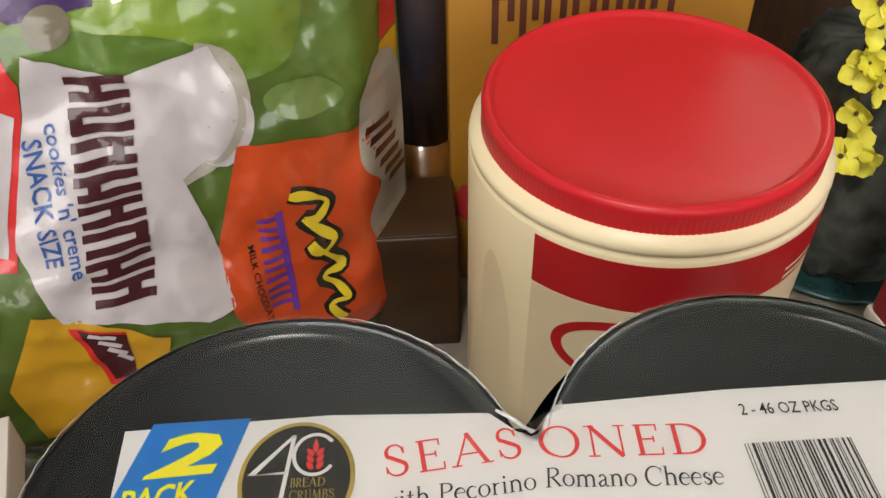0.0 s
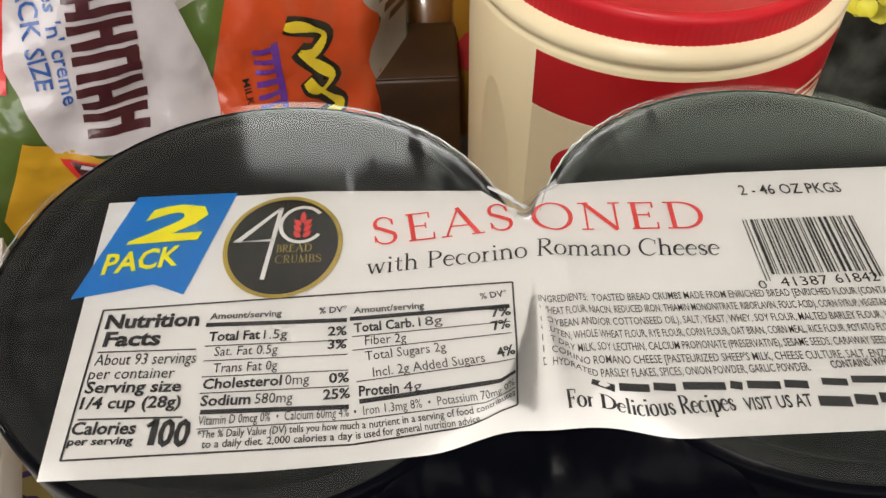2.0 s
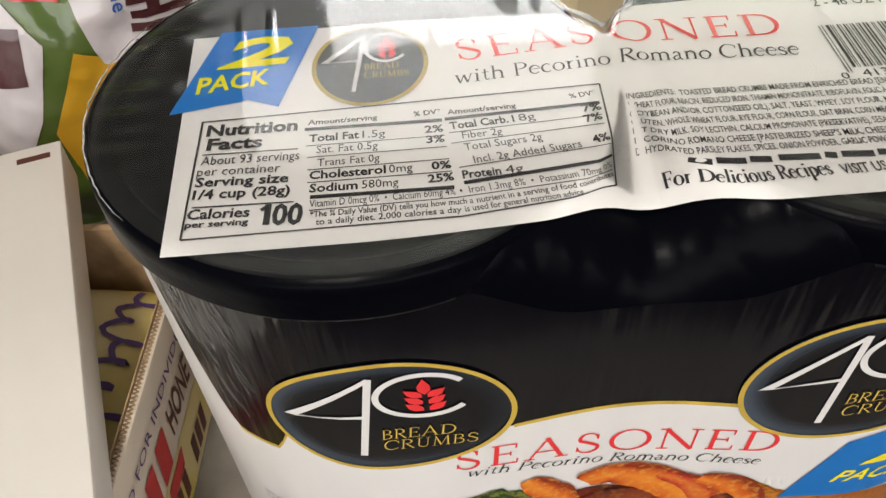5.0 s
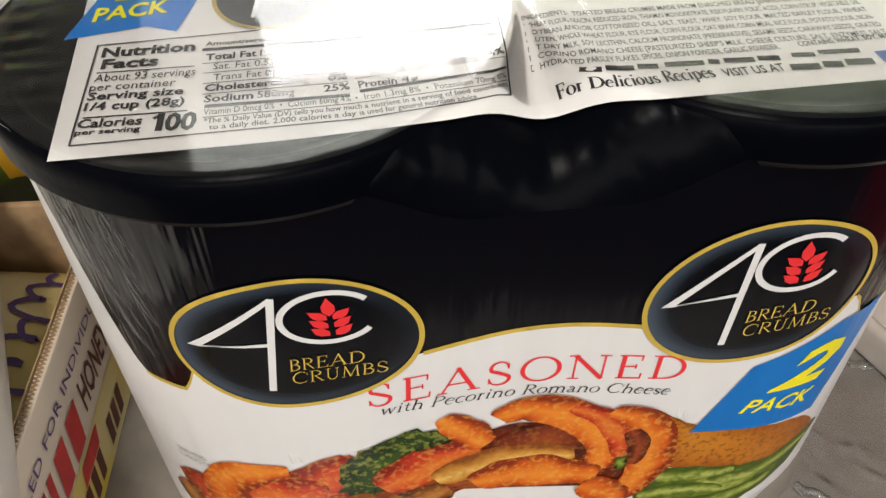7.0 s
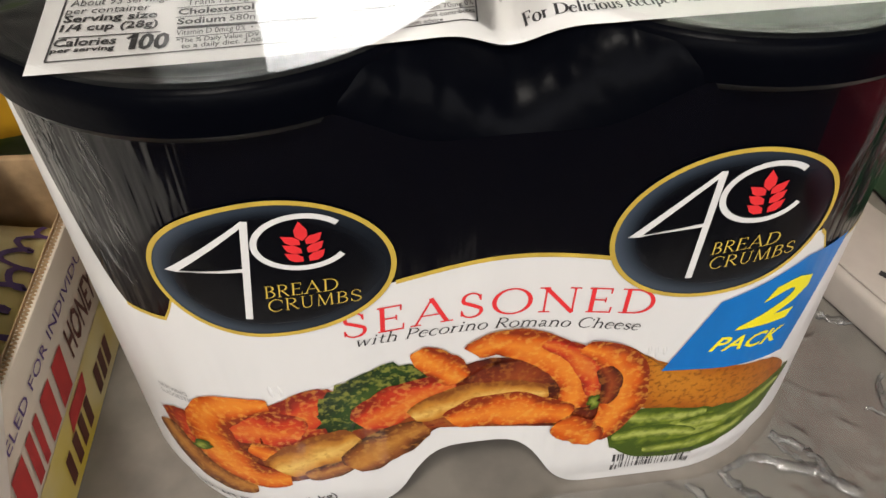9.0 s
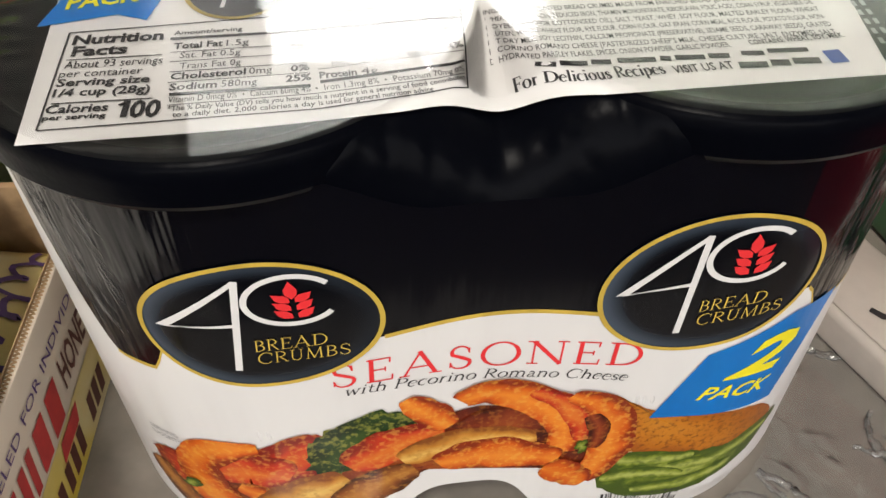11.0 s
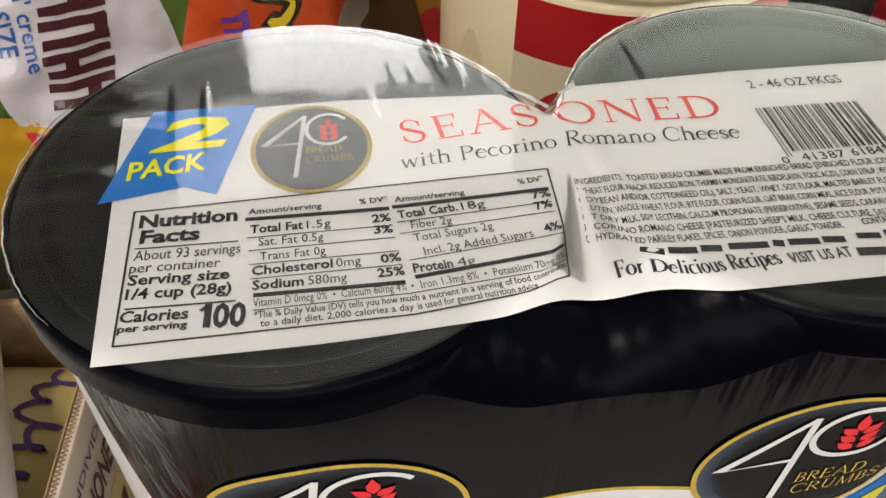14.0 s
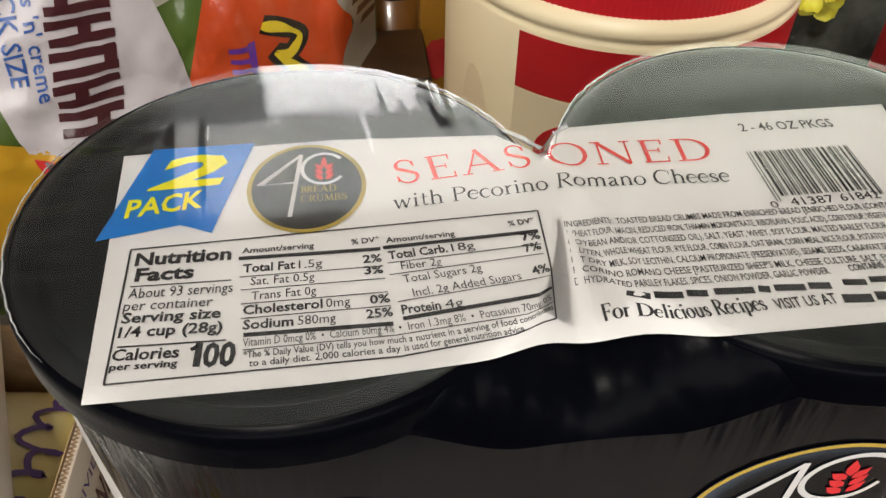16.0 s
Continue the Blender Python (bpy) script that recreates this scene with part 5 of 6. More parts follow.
band = part("label_band", poly_bm([(-0.0690, 0.157), (0.080, 0.157), (0.080, 0.1855), (-0.0690, 0.1855)], tub_surf(0.0004), 0.005), REDPRINT, tub_body, "red printed band")
part("label_panel", poly_bm([(-0.070, 0.02), (0.080, 0.02), (0.080, 0.156), (-0.069, 0.156)], tub_surf(0.0003), 0.005), material("tub_label_cream", (0.86, 0.74, 0.50), 0.4, grain=0.05, scale=20), tub_body, "pale printed label")
part("brand_ring", ring_bm(-0.020, 0.127, 0.036, 0.022, 0.0055, tub_surf(0.0007)), REDPRINT, tub_body, "red printed ring")
part("plain_bars", join_bm([poly_bm(bar((0.052, 0.166 - 0.005 * i), (0.074, 0.166 - 0.005 * i), 0.0018), tub_surf(0.0008), 0.006) for i in range(2)]), CREAM, band, "pale printed bars")
part("grip_panel", poly_bm(oval(-0.093, 0.105, 0.012, 0.050, 40, 4), tub_surf(0.0004), 0.005), CREAM, tub_body, "long oval grip panel")

# ---- candy bag ----
def bag_surf(off):
    def f(x, z):
        y = 0.25 + 0.42 * x + 0.15 * z - off
        y += 0.05 * smooth01(-0.075, -0.028, x) ** 2 + 0.03 * smooth01(-0.24, -0.30, x) ** 2
        y += 0.03 * smooth01(0.05, -0.01, z) ** 2 + 0.02 * smooth01(0.23, 0.30, z)
        y += 0.006 * noise.noise(Vector((x * 22, z * 22, 0))) + 0.0035 * noise.noise(Vector((x * 60, z * 38, 3)))
        # sharp crumples, and folds running down from the top seam
        y += 0.0036 * abs(noise.noise(Vector((x * 34 + 9 * z, z * 40, 11)))) + 0.0016 * abs(noise.noise(Vector((x * 90, z * 80, 17))))
        y += 0.003 * abs(noise.noise(Vector((x * 70 + z * 20, z * 9, 7))))
        return (x, y, z)
    return f


bag = thing("candy_bag", "large green plastic bag of assorted candy, standing", "candy bag")
us, vs = span(-0.30, -0.036, 0.003), span(TABLE, 0.30, 0.003)
front = grid_bm(us, vs, bag_surf(0))
edge = lambda x, z: (x, bag_surf(0)(x, z)[1] + 0.09 * math.sin(math.pi * min(1, max(0, (x + 0.30) / 0.264))) ** 0.5 * math.sin(math.pi * min(1, max(0, (z - TABLE) / (0.30 - TABLE)))) ** 0.4, z)
shell = join_bm([front, grid_bm(span(-0.30, -0.036, 0.008), span(TABLE, 0.30, 0.008), edge)])
bag_body = part("bag_film", shell, B_GREEN, bag, "glossy green crinkled bag film")


def deco(name, poly, mat, lift, label="", round_off=False):
    if round_off:
        poly = smooth_line(poly + poly[:1], 4)[:-1]
    return part(name, poly_bm(poly, bag_surf(lift), 0.003), mat, bag_body, label)


deco("lime_print", [(-0.30, 0.300), (-0.085, 0.298), (-0.080, 0.245), (-0.090, 0.208), (-0.118, 0.204), (-0.135, 0.228), (-0.20, 0.245), (-0.30, 0.24)], B_LIME, 0.0006, "bright lime printed area", True)
deco("wrapper_fringe", [(-0.130, 0.226), (-0.116, 0.218), (-0.110, 0.195), (-0.117, 0.172), (-0.140, 0.156), (-0.150, 0.162)], B_GREYW, 0.0008, "pale translucent wrapper edge", True)
for i in range(3):
    deco("wrapper_fringe", [(-0.124 + 0.0035 * i, 0.216 - 0.008 * i), (-0.1165 + 0.0032 * i, 0.200 - 0.006 * i), (-0.118 + 0.0028 * i, 0.182 - 0.005 * i), (-0.130 + 0.002 * i, 0.166 - 0.003 * i), (-0.140, 0.172)], (B_WHITE, B_GREYW, B_WHITE)[i], 0.00115 - 0.0001 * i, "layered pale wrapper edge", True)
wrap_w = deco("white_wrapper", [(-0.198, 0.237), (-0.165, 0.218), (-0.125, 0.223), (-0.119, 0.195), (-0.127, 0.170), (-0.148, 0.158), (-0.141, 0.132), (-0.134, 0.078), (-0.149, 0.073), (-0.216, 0.099), (-0.224, 0.147)], B_WHITE, 0.0012, "white printed candy wrapper")
# brand name as plain bars, eight groups down the wrapper
groups = []
for i in range(8):
    z = 0.2130 - 0.0153 * i
    shift = -0.0018 * i
    xa, xb = -0.1865 + shift, -0.1615 + shift * 0.75
    sl = 0.0035
    a = (0.38, 0.0, 0.62, 0.20, 0.46, 0.80, 0.30, 0.56)[i]
    for k, (p, q, w) in enumerate(((0.0, 1.0, 0.0046), (0.0, 1.0, 0.0046), (a, a + 0.20, 0.0110))):
        zc = z + (0.0042, -0.0042, 0.0)[k]
        groups.append(poly_bm(bar((xa + (xb - xa) * p, zc + sl * (1 - p)), (xa + (xb - xa) * q, zc + sl * (1 - q)), w), bag_surf(0.0019), 0.003))
for g in groups:
    part("brand_bar", g, B_BROWN, wrap_w, "dark brown printed bar")
part("lettering", text_bm("cookies 'n' creme", (-0.1990, 0.2030), (-0.2035, 0.1250), 0.0066, bag_surf(0.0019), 0.01), B_NAVY, wrap_w, "blue lettering")
part("lettering", text_bm("SNACK SIZE", (-0.2090, 0.1980), (-0.2130, 0.1350), 0.0075, bag_surf(0.0019), 0.012), B_NAVY, wrap_w, "blue lettering")
part("lettering", text_bm("SINCE", (-0.1775, 0.2195), (-0.1660, 0.2170), 0.0026, bag_surf(0.0019), 0.01), B_BROWN, wrap_w, "dark lettering")
wrap_o = deco("orange_wrapper", [(-0.120, 0.170), (-0.052, 0.157), (-0.049, 0.030), (-0.120, 0.030), (-0.135, 0.071), (-0.139, 0.112)], B_ORANGE, 0.0012, "orange printed candy wrapper")
squiggle = [(-0.0985, 0.136), (-0.088, 0.131), (-0.080, 0.124), (-0.086, 0.116), (-0.093, 0.119), (-0.084, 0.108), (-0.078, 0.100), (-0.086, 0.094), (-0.090, 0.102), (-0.080, 0.088), (-0.076, 0.080), (-0.086, 0.077), (-0.078, 0.066), (-0.074, 0.058), (-0.084, 0.056), (-0.077, 0.044)]
squiggle = smooth_line(squiggle)
part("brand_shadow", ribbon_bm(squiggle, 0.0098, bag_surf(0.0018), 0.003), B_BLACK, wrap_o, "black printed outline")
part("brand_stroke", ribbon_bm(squiggle, lambda t: 0.0040 + 0.0016 * math.sin(t * 40), bag_surf(0.0025), 0.003), material("bag_bright_yellow", (0.80, 0.62, 0.03), 0.35, **BAGW), wrap_o, "yellow brush stroke print")
purple = [poly_bm(bar((-0.1165, z), (-0.1035, z - 0.001), w), bag_surf(0.0019), 0.003) for z, w in ((0.1260, 0.0030), (0.1195, 0.0026), (0.1140, 0.0026), (0.1075, 0.0032), (0.1005, 0.0026), (0.0950, 0.0026), (0.0880, 0.0032), (0.0810, 0.0028), (0.0750, 0.0028), (0.0680, 0.0028))]
purple.append(poly_bm(bar((-0.1050, 0.128), (-0.1035, 0.060), 0.0035), bag_surf(0.0019), 0.003))
for g in purple:
    part("brand_bar", g, B_PURPLE, wrap_o, "purple printed bar")
part("lettering", text_bm("MILK CHOCOLATE", (-0.1235, 0.112), (-0.1195, 0.055), 0.0034, bag_surf(0.0019), 0.01), B_BLACK, wrap_o, "dark lettering")
wrap_y = deco("yellow_wrapper", [(-0.226, 0.111), (-0.170, 0.070), (-0.180, 0.030), (-0.240, 0.030), (-0.246, 0.072)], B_YELLOW, 0.0011, "yellow printed candy wrapper")
part("brand_patch", poly_bm([(-0.2145, 0.096), (-0.190, 0.083), (-0.190, 0.052), (-0.204, 0.052)], bag_surf(0.0017), 0.003), B_RED, wrap_y, "red edged patch")
part("brand_patch", poly_bm([(-0.2105, 0.0935), (-0.190, 0.0815), (-0.190, 0.055), (-0.201, 0.055)], bag_surf(0.0022), 0.003), B_BROWN, wrap_y, "dark brown patch")
part("plain_bars", join_bm([poly_bm(bar((-0.2060 + 0.0035 * i, 0.0895 - 0.006 * i), (-0.1945 + 0.0015 * i, 0.0820 - 0.006 * i), 0.0022), bag_surf(0.0028), 0.003) for i in range(4)]), B_WHITE, wrap_y, "white printed bars")
wrap_r = deco("red_wrapper", [(-0.245, 0.262), (-0.206, 0.240), (-0.2025, 0.224), (-0.2265, 0.135), (-0.262, 0.146)], B_RED, 0.0011, "red printed candy wrapper")
part("white_edge", poly_bm([(-0.215, 0.215), (-0.209, 0.209), (-0.2285, 0.143), (-0.255, 0.152), (-0.254, 0.160), (-0.232, 0.152)], bag_surf(0.0017), 0.003), B_WHITE, wrap_r, "white printed edge")
wrap_t = deco("tan_wrapper", [(-0.058, 0.172), (-0.046, 0.190), (-0.036, 0.160), (-0.040, 0.030), (-0.0495, 0.030), (-0.052, 0.075), (-0.058, 0.100), (-0.050, 0.118), (-0.060, 0.140)], B_GREYW, 0.0013, "pale brown and white candy wrapper", True)
for i in range(6):
    part("brand_bar", poly_bm(bar((-0.0565 + 0.0022 * i, 0.152 - 0.0078 * i), (-0.0435 + 0.0014 * i, 0.149 - 0.0078 * i), 0.0040), bag_surf(0.0020), 0.003), B_BROWN, wrap_t, "dark brown printed bar")
deco("red_wrapper", [(-0.044, 0.225), (-0.037, 0.228), (-0.037, 0.195), (-0.046, 0.195)], B_RED, 0.0012, "red candy wrapper corner")
deco("yellow_wrapper", [(-0.046, 0.194), (-0.037, 0.194), (-0.038, 0.150), (-0.052, 0.165)], B_YELLOW, 0.0011, "yellow candy wrapper edge")
deco("purple_wrapper", [(-0.225, 0.280), (-0.165, 0.268), (-0.168, 0.250), (-0.200, 0.250), (-0.225, 0.265)], material("bag_dark_purple", (0.045, 0.016, 0.10), 0.35, **BAGW), 0.0013, "dark purple printed corner")
deco("candy_print", oval(-0.186, 0.246, 0.009, 0.009, 28), material("bag_grey_brown", (0.17, 0.15, 0.10), 0.35, **BAGW), 0.0015, "round pale candy print")
deco("candy_print", oval(-0.085, 0.186, 0.020, 0.010, 28, -10), material("bag_pale_green", (0.135, 0.205, 0.05), 0.35, **BAGW), 0.0010, "pale green leaf print")
deco("chocolate_print", [(-0.275, 0.135), (-0.246, 0.128), (-0.250, 0.100), (-0.275, 0.102)], B_BROWN, 0.0013, "dark brown chocolate print")
deco("white_wrapper", [(-0.295, 0.145), (-0.250, 0.140), (-0.238, 0.118), (-0.250, 0.080), (-0.262, 0.060), (-0.295, 0.060)], B_WHITE, 0.0010, "white candy wrapper")

# ---- tray of snack cakes ----
tray = thing("snack_tray", "open corrugated tray with printed yellow and cream sides", "snack box", pose(-0.172, 0.0, TABLE, 0, 0, -4))
TH = 0.080
wall = part("side_wall", box_bm(-0.004, 0, -0.135, 0.085, 0, TH, 0.0006), TRAYCREAM, tray, "cream printed tray wall")
part("rear_wall", box_bm(-0.20, -0.0045, 0.081, 0.085, 0, TH, 0.0006), KRAFT, tray, "brown corrugated wall")
part("near_wall", box_bm(-0.20, -0.0045, -0.135, -0.131, 0, TH, 0.0006), KRAFT, tray, "brown corrugated wall")
part("tray_base", box_bm(-0.20, -0.0045, -0.1305, 0.0805, 0, 0.004), KRAFT, tray, "brown corrugated base")
flute = bmesh.new()
n = 110
pts = []
for i in range(n * 4 + 1):
    y = -0.134 + 0.218 * i / (n * 4)
    pts.append((-0.0022 + 0.0013 * math.sin(i * math.pi / 2), y))
for (x0, y0), (x1, y1) in zip(pts, pts[1:]):
    flute.faces.new([flute.verts.new(p) for p in ((x0, y0, TH - 0.002), (x1, y1, TH - 0.002), (x1, y1, TH + 0.0012), (x0, y0, TH + 0.0012))])
part("fluting", flute, KRAFT, wall, "wavy kraft fluting at the cut edge", smooth=False)
part("kraft_liner", box_bm(-0.0048, -0.0042, -0.135, 0.085, 0.004, TH + 0.001), KRAFT, wall, "kraft inner liner", smooth=False)
W = lambda off: (lambda u, v: (off, u, v))
part("yellow_foot", poly_bm([(-0.134, 0.001), (0.084, 0.001), (0.084, 0.034), (-0.134, 0.030)], W(0.0003), 0), TRAYYEL, wall, "yellow printed foot of the wall", smooth=False)
part("lettering", text_bm("LABELED FOR INDIVIDUAL SALE", (-0.085, 0.0620), (0.075, 0.0620), 0.0055, W(0.0006), 0, 0, 0), TRAYPURPLE, wall, "thin dark lettering", smooth=False)
bigred = [poly_bm([(u, 0.034), (u + w, 0.034), (u + w + 0.005, 0.055), (u + 0.005, 0.055)], W(0.0006), 0) for u, w in ((-0.098, 0.009), (-0.086, 0.006), (-0.077, 0.012), (-0.061, 0.006), (-0.052, 0.005), (-0.042, 0.011), (-0.026, 0.012))]
for b in bigred:
    part("brand_block", b, TRAYRED, wall, "slanted red printed block", smooth=False)
part("lettering", text_bm("HONEY", (-0.005, 0.0400), (0.036, 0.0400), 0.0150, W(0.0006), 0.02, 0.25, 0), BOXBROWN, wall, "dark slanted lettering", smooth=False)
for u in (-0.046, -0.036, -0.027, -0.018, 0.0, 0.008, 0.016):
    part("brand_block", poly_bm([(u, 0.006), (u + 0.006, 0.006), (u + 0.009, 0.020), (u + 0.003, 0.020)], W(0.0006), 0), BOXBROWN, wall, "dark printed block", smooth=False)
part("brand_patch", poly_bm([(-0.030, 0.021), (-0.008, 0.021), (-0.004, 0.030), (-0.026, 0.030)], W(0.0007), 0), TRAYRED, wall, "red printed patch", smooth=False)


def cake_bag(y0, y1, seed):
    rnd = random.Random(seed)
    c = thing("snack_cake", "yellow wrapped snack cake with purple script in the tray", "snack cake", pose(-0.172, 0.0, TABLE, 0, 0, -4), "cakes in the tray")
    def f(u, v):
        a = math.sin(math.pi * min(1, max(0, (u + 0.19) / 0.18))) ** 0.4
        b = math.sin(math.pi * min(1, max(0, (v - y0) / (y1 - y0)))) ** 0.4
        return (u, v, 0.03 + (TH - 0.036) * a * b + 0.003 * noise.noise(Vector((u * 60, v * 60, seed))))
    body = part("wrapper", join_bm([grid_bm(span(-0.19, -0.010, 0.006), span(y0, y1, 0.006), f), box_bm(-0.188, -0.012, y0 + 0.002, y1 - 0.002, 0.0045, 0.034)]), TRAYYEL, c)
    up = lambda u, v: (f(u, v)[0], f(u, v)[1], f(u, v)[2] + 0.0012)
    yc = (y0 + y1) / 2
    for dx in (-0.028, -0.085):
        script = [(dx + (0.0055 + 0.003 * math.sin(i * 0.37)) * math.sin(i * 0.62) - 0.002 * math.sin(i * 0.23), y0 + 0.012 + (y1 - y0 - 0.024) * i / 80 + 0.0032 * math.sin(i * 0.62 + 1.3)) for i in range(81)]
        part("script", ribbon_bm(script, 0.0026, up), TRAYPURPLE, body, "purple brush script strokes")
    part("pale_print", poly_bm(oval(-0.055, yc, 0.016, 0.03, 24), up, 0.005), TRAYCREAM, body, "pale round print")
    return c


cake_bag(-0.129, -0.045, 2)
cake_bag(-0.043, 0.079, 5)

carton = thing("white_carton", "open flat white carton lying across the snack tray", "carton", pose(-0.1955, 0.017, TABLE + TH + 0.0015, 0, 0, 17))
part("carton_lid", box_bm(-0.25, 0, -0.16, 0.11, 0.0208, 0.0225, 0.0006), CARDWHITE, carton, "white paperboard panel")
part("carton_wall", box_bm(-0.0016, 0, -0.159, 0.109, 0, 0.0206, 0.0005), CARDWHITE, carton, "white paperboard side")
part("carton_wall", box_bm(-0.249, -0.002, 0.1080, 0.1096, 0, 0.0206, 0.0005), CARDWHITE, carton, "white paperboard end")
part("carton_base", box_bm(-0.249, -0.002, -0.159, 0.1075, 0, 0.0016), CARDWHITE, carton, "white paperboard base")
part("slot", join_bm([box_bm(-0.02 - 0.03 * i, -0.005 - 0.03 * i, 0.0990, 0.1025, 0.0226, 0.0229) for i in range(4)]), BOXBROWN, carton, "dark cut slots", smooth=False)

# ---- behind ----
board = tagged(finish("backboard", box_bm(-0.75, 0.85, 0.50, 0.52, TABLE, 0.33, 0.002), DARKWOOD, False), "dark brown wooden board behind the groceries", kind="structure")
ybox = thing("yellow_box", "tall orange yellow carton with dark brown lettering blocks", "carton")
yb = part("box_body", box_bm(-0.007, 0.170, 0.310, 0.380, TABLE, 0.330, 0.0012), BOXYEL, ybox)
F = lambda off: (lambda u, v: (u, 0.310 - off, v))
blocks = []
for i, (u, w) in enumerate(((0.018, 0.013), (0.034, 0.011), (0.048, 0.013), (0.064, 0.014), (0.081, 0.012), (0.096, 0.010), (0.109, 0.014))):
    blocks += [poly_bm([(u, 0.176 + 0.003 * i), (u + 0.004, 0.176 + 0.003 * i), (u + 0.004, 0.222), (u, 0.222)], F(0.0006), 0), poly_bm([(u + w - 0.004, 0.190), (u + w, 0.190), (u + w, 0.222), (u + w - 0.004, 0.222)], F(0.0006), 0), poly_bm([(u, 0.203), (u + w, 0.203), (u + w, 0.209), (u, 0.209)], F(0.0006), 0)]
part("brand_blocks", join_bm(blocks), BOXBROWN, yb, "dark brown printed blocks", smooth=False)
part("print_patch", poly_bm(blob(0.004, 0.060, 0.010, 0.016, 21), F(0.0006), 0), TRAYRED, yb, "red printed patch", smooth=False)
bottle = thing("dark_bottle", "tall dark glossy bottle with an amber foot", "bottle", pose(-0.024, 0.345, TABLE))
part("bottle_glass", revolve_bm([(0, 0.105), (0.019, 0.105), (0.0195, 0.20), (0.0185, 0.26), (0.010, 0.30), (0.009, 0.33), (0, 0.33)], 40, lambda a, r, z: 0.0012 * math.sin(3 * a + z * 40)), SHINYDARK, bottle)
part("bottle_foot", revolve_bm([(0, 0), (0.019, 0), (0.0198, 0.006), (0.0195, 0.1045), (0, 0.1045)], 40), material("amber_glass", (0.22, 0.09, 0.015), 0.25, colour2=(0.10, 0.04, 0.01), scale=20, coat=0.6), bottle, "amber brown foot")

# block added to fill the dark amber gap; no carton is known there
brown = thing("brown_filler", "amber brown block added to fill the gap between bag and tub", "carton")
part("box_body", box_bm(-0.062, -0.006, 0.245, 0.305, TABLE, 0.085, 0.002), material("amber_filler", (0.055, 0.024, 0.006), 0.5, colour2=(0.028, 0.012, 0.004), scale=25, bump=0.1, bump_scale=60), brown)
part("block_top", box_bm(-0.061, -0.007, 0.246, 0.304, 0.0852, 0.0864, 0.0005), bpy.data.materials["amber_filler"], brown, "amber brown top of the filler block")
# grey fuzzy cushion-like pot cover with yellow blossoms
pot = thing("fuzzy_pot", "dark grey green fuzzy textured pot under yellow blossoms", "plant pot", pose(0.285, 0.335, TABLE))
pb = revolve_bm([(0, 0), (0.055, 0), (0.066, 0.02), (0.071, 0.06), (0.070, 0.11), (0.062, 0.150), (0.050, 0.165), (0.0, 0.160)], 96)
bmesh.ops.subdivide_edges(pb, edges=pb.edges[:], cuts=2, use_grid_fill=True)
for v in pb.verts:
    v.co += v.co.normalized() * (0.006 * noise.noise(v.co * 60) + 0.004 * noise.noise(v.co * 140))
part("pot_cover", pb, STONE, pot)
part("teal_saucer", revolve_bm([(0, -0.0), (0.072, 0.0), (0.080, 0.004), (0.079, 0.006), (0.070, 0.003), (0, 0.003)], 64), material("teal_glass", (0.03, 0.10, 0.10), 0.2, grain=0.4, scale=40, coat=0.6), pot, "dark teal saucer")

branch = thing("forsythia_branch", "artificial branch of bright yellow four-petalled blossoms on brown stems", "flowers")

branch.location = (-0.008, 0.0, 0.016)


def tube_bm(pts, r0, r1, seg=7):
    bm = bmesh.new()
    rings = []
    for i, p in enumerate(pts):
        a, b = Vector(pts[max(0, i - 1)]), Vector(pts[min(len(pts) - 1, i + 1)])
        d = (b - a).normalized()
        s = d.orthogonal().normalized()
        t = d.cross(s)
        r = r0 + (r1 - r0) * i / (len(pts) - 1)
        rings.append([bm.verts.new(Vector(p) + (s * math.cos(2 * math.pi * k / seg) + t * math.sin(2 * math.pi * k / seg)) * r) for k in range(seg)])
    for a, b in zip(rings, rings[1:]):
        for k in range(seg):
            bm.faces.new((a[k], a[(k + 1) % seg], b[(k + 1) % seg], b[k]))
    return bm


rnd = random.Random(12)
STEMS = [[(0.285, 0.33, 0.15), (0.275, 0.31, 0.215), (0.250, 0.285, 0.235), (0.225, 0.270, 0.205), (0.228, 0.265, 0.150), (0.236, 0.270, 0.095)],
         [(0.285, 0.33, 0.15), (0.262, 0.315, 0.225), (0.225, 0.290, 0.245), (0.205, 0.280, 0.232), (0.190, 0.285, 0.215)],
         [(0.288, 0.33, 0.15), (0.290, 0.31, 0.225), (0.270, 0.29, 0.245), (0.255, 0.275, 0.205), (0.250, 0.270, 0.165)]]
spots = []
for st in STEMS:
    fine = []
    for a, b in zip(st, st[1:]):
        for k in range(6):
            q = Vector(a).lerp(Vector(b), k / 6) + Vector((rnd.uniform(-1, 1), rnd.uniform(-1, 1), rnd.uniform(-1, 1))) * 0.0018
            fine.append(tuple(q))
    fine.append(st[-1])
    part("stem", tube_bm(fine, 0.0024, 0.0011), STEM, branch, "thin brown stem")
    spots += fine[8::2] + fine[11::6]


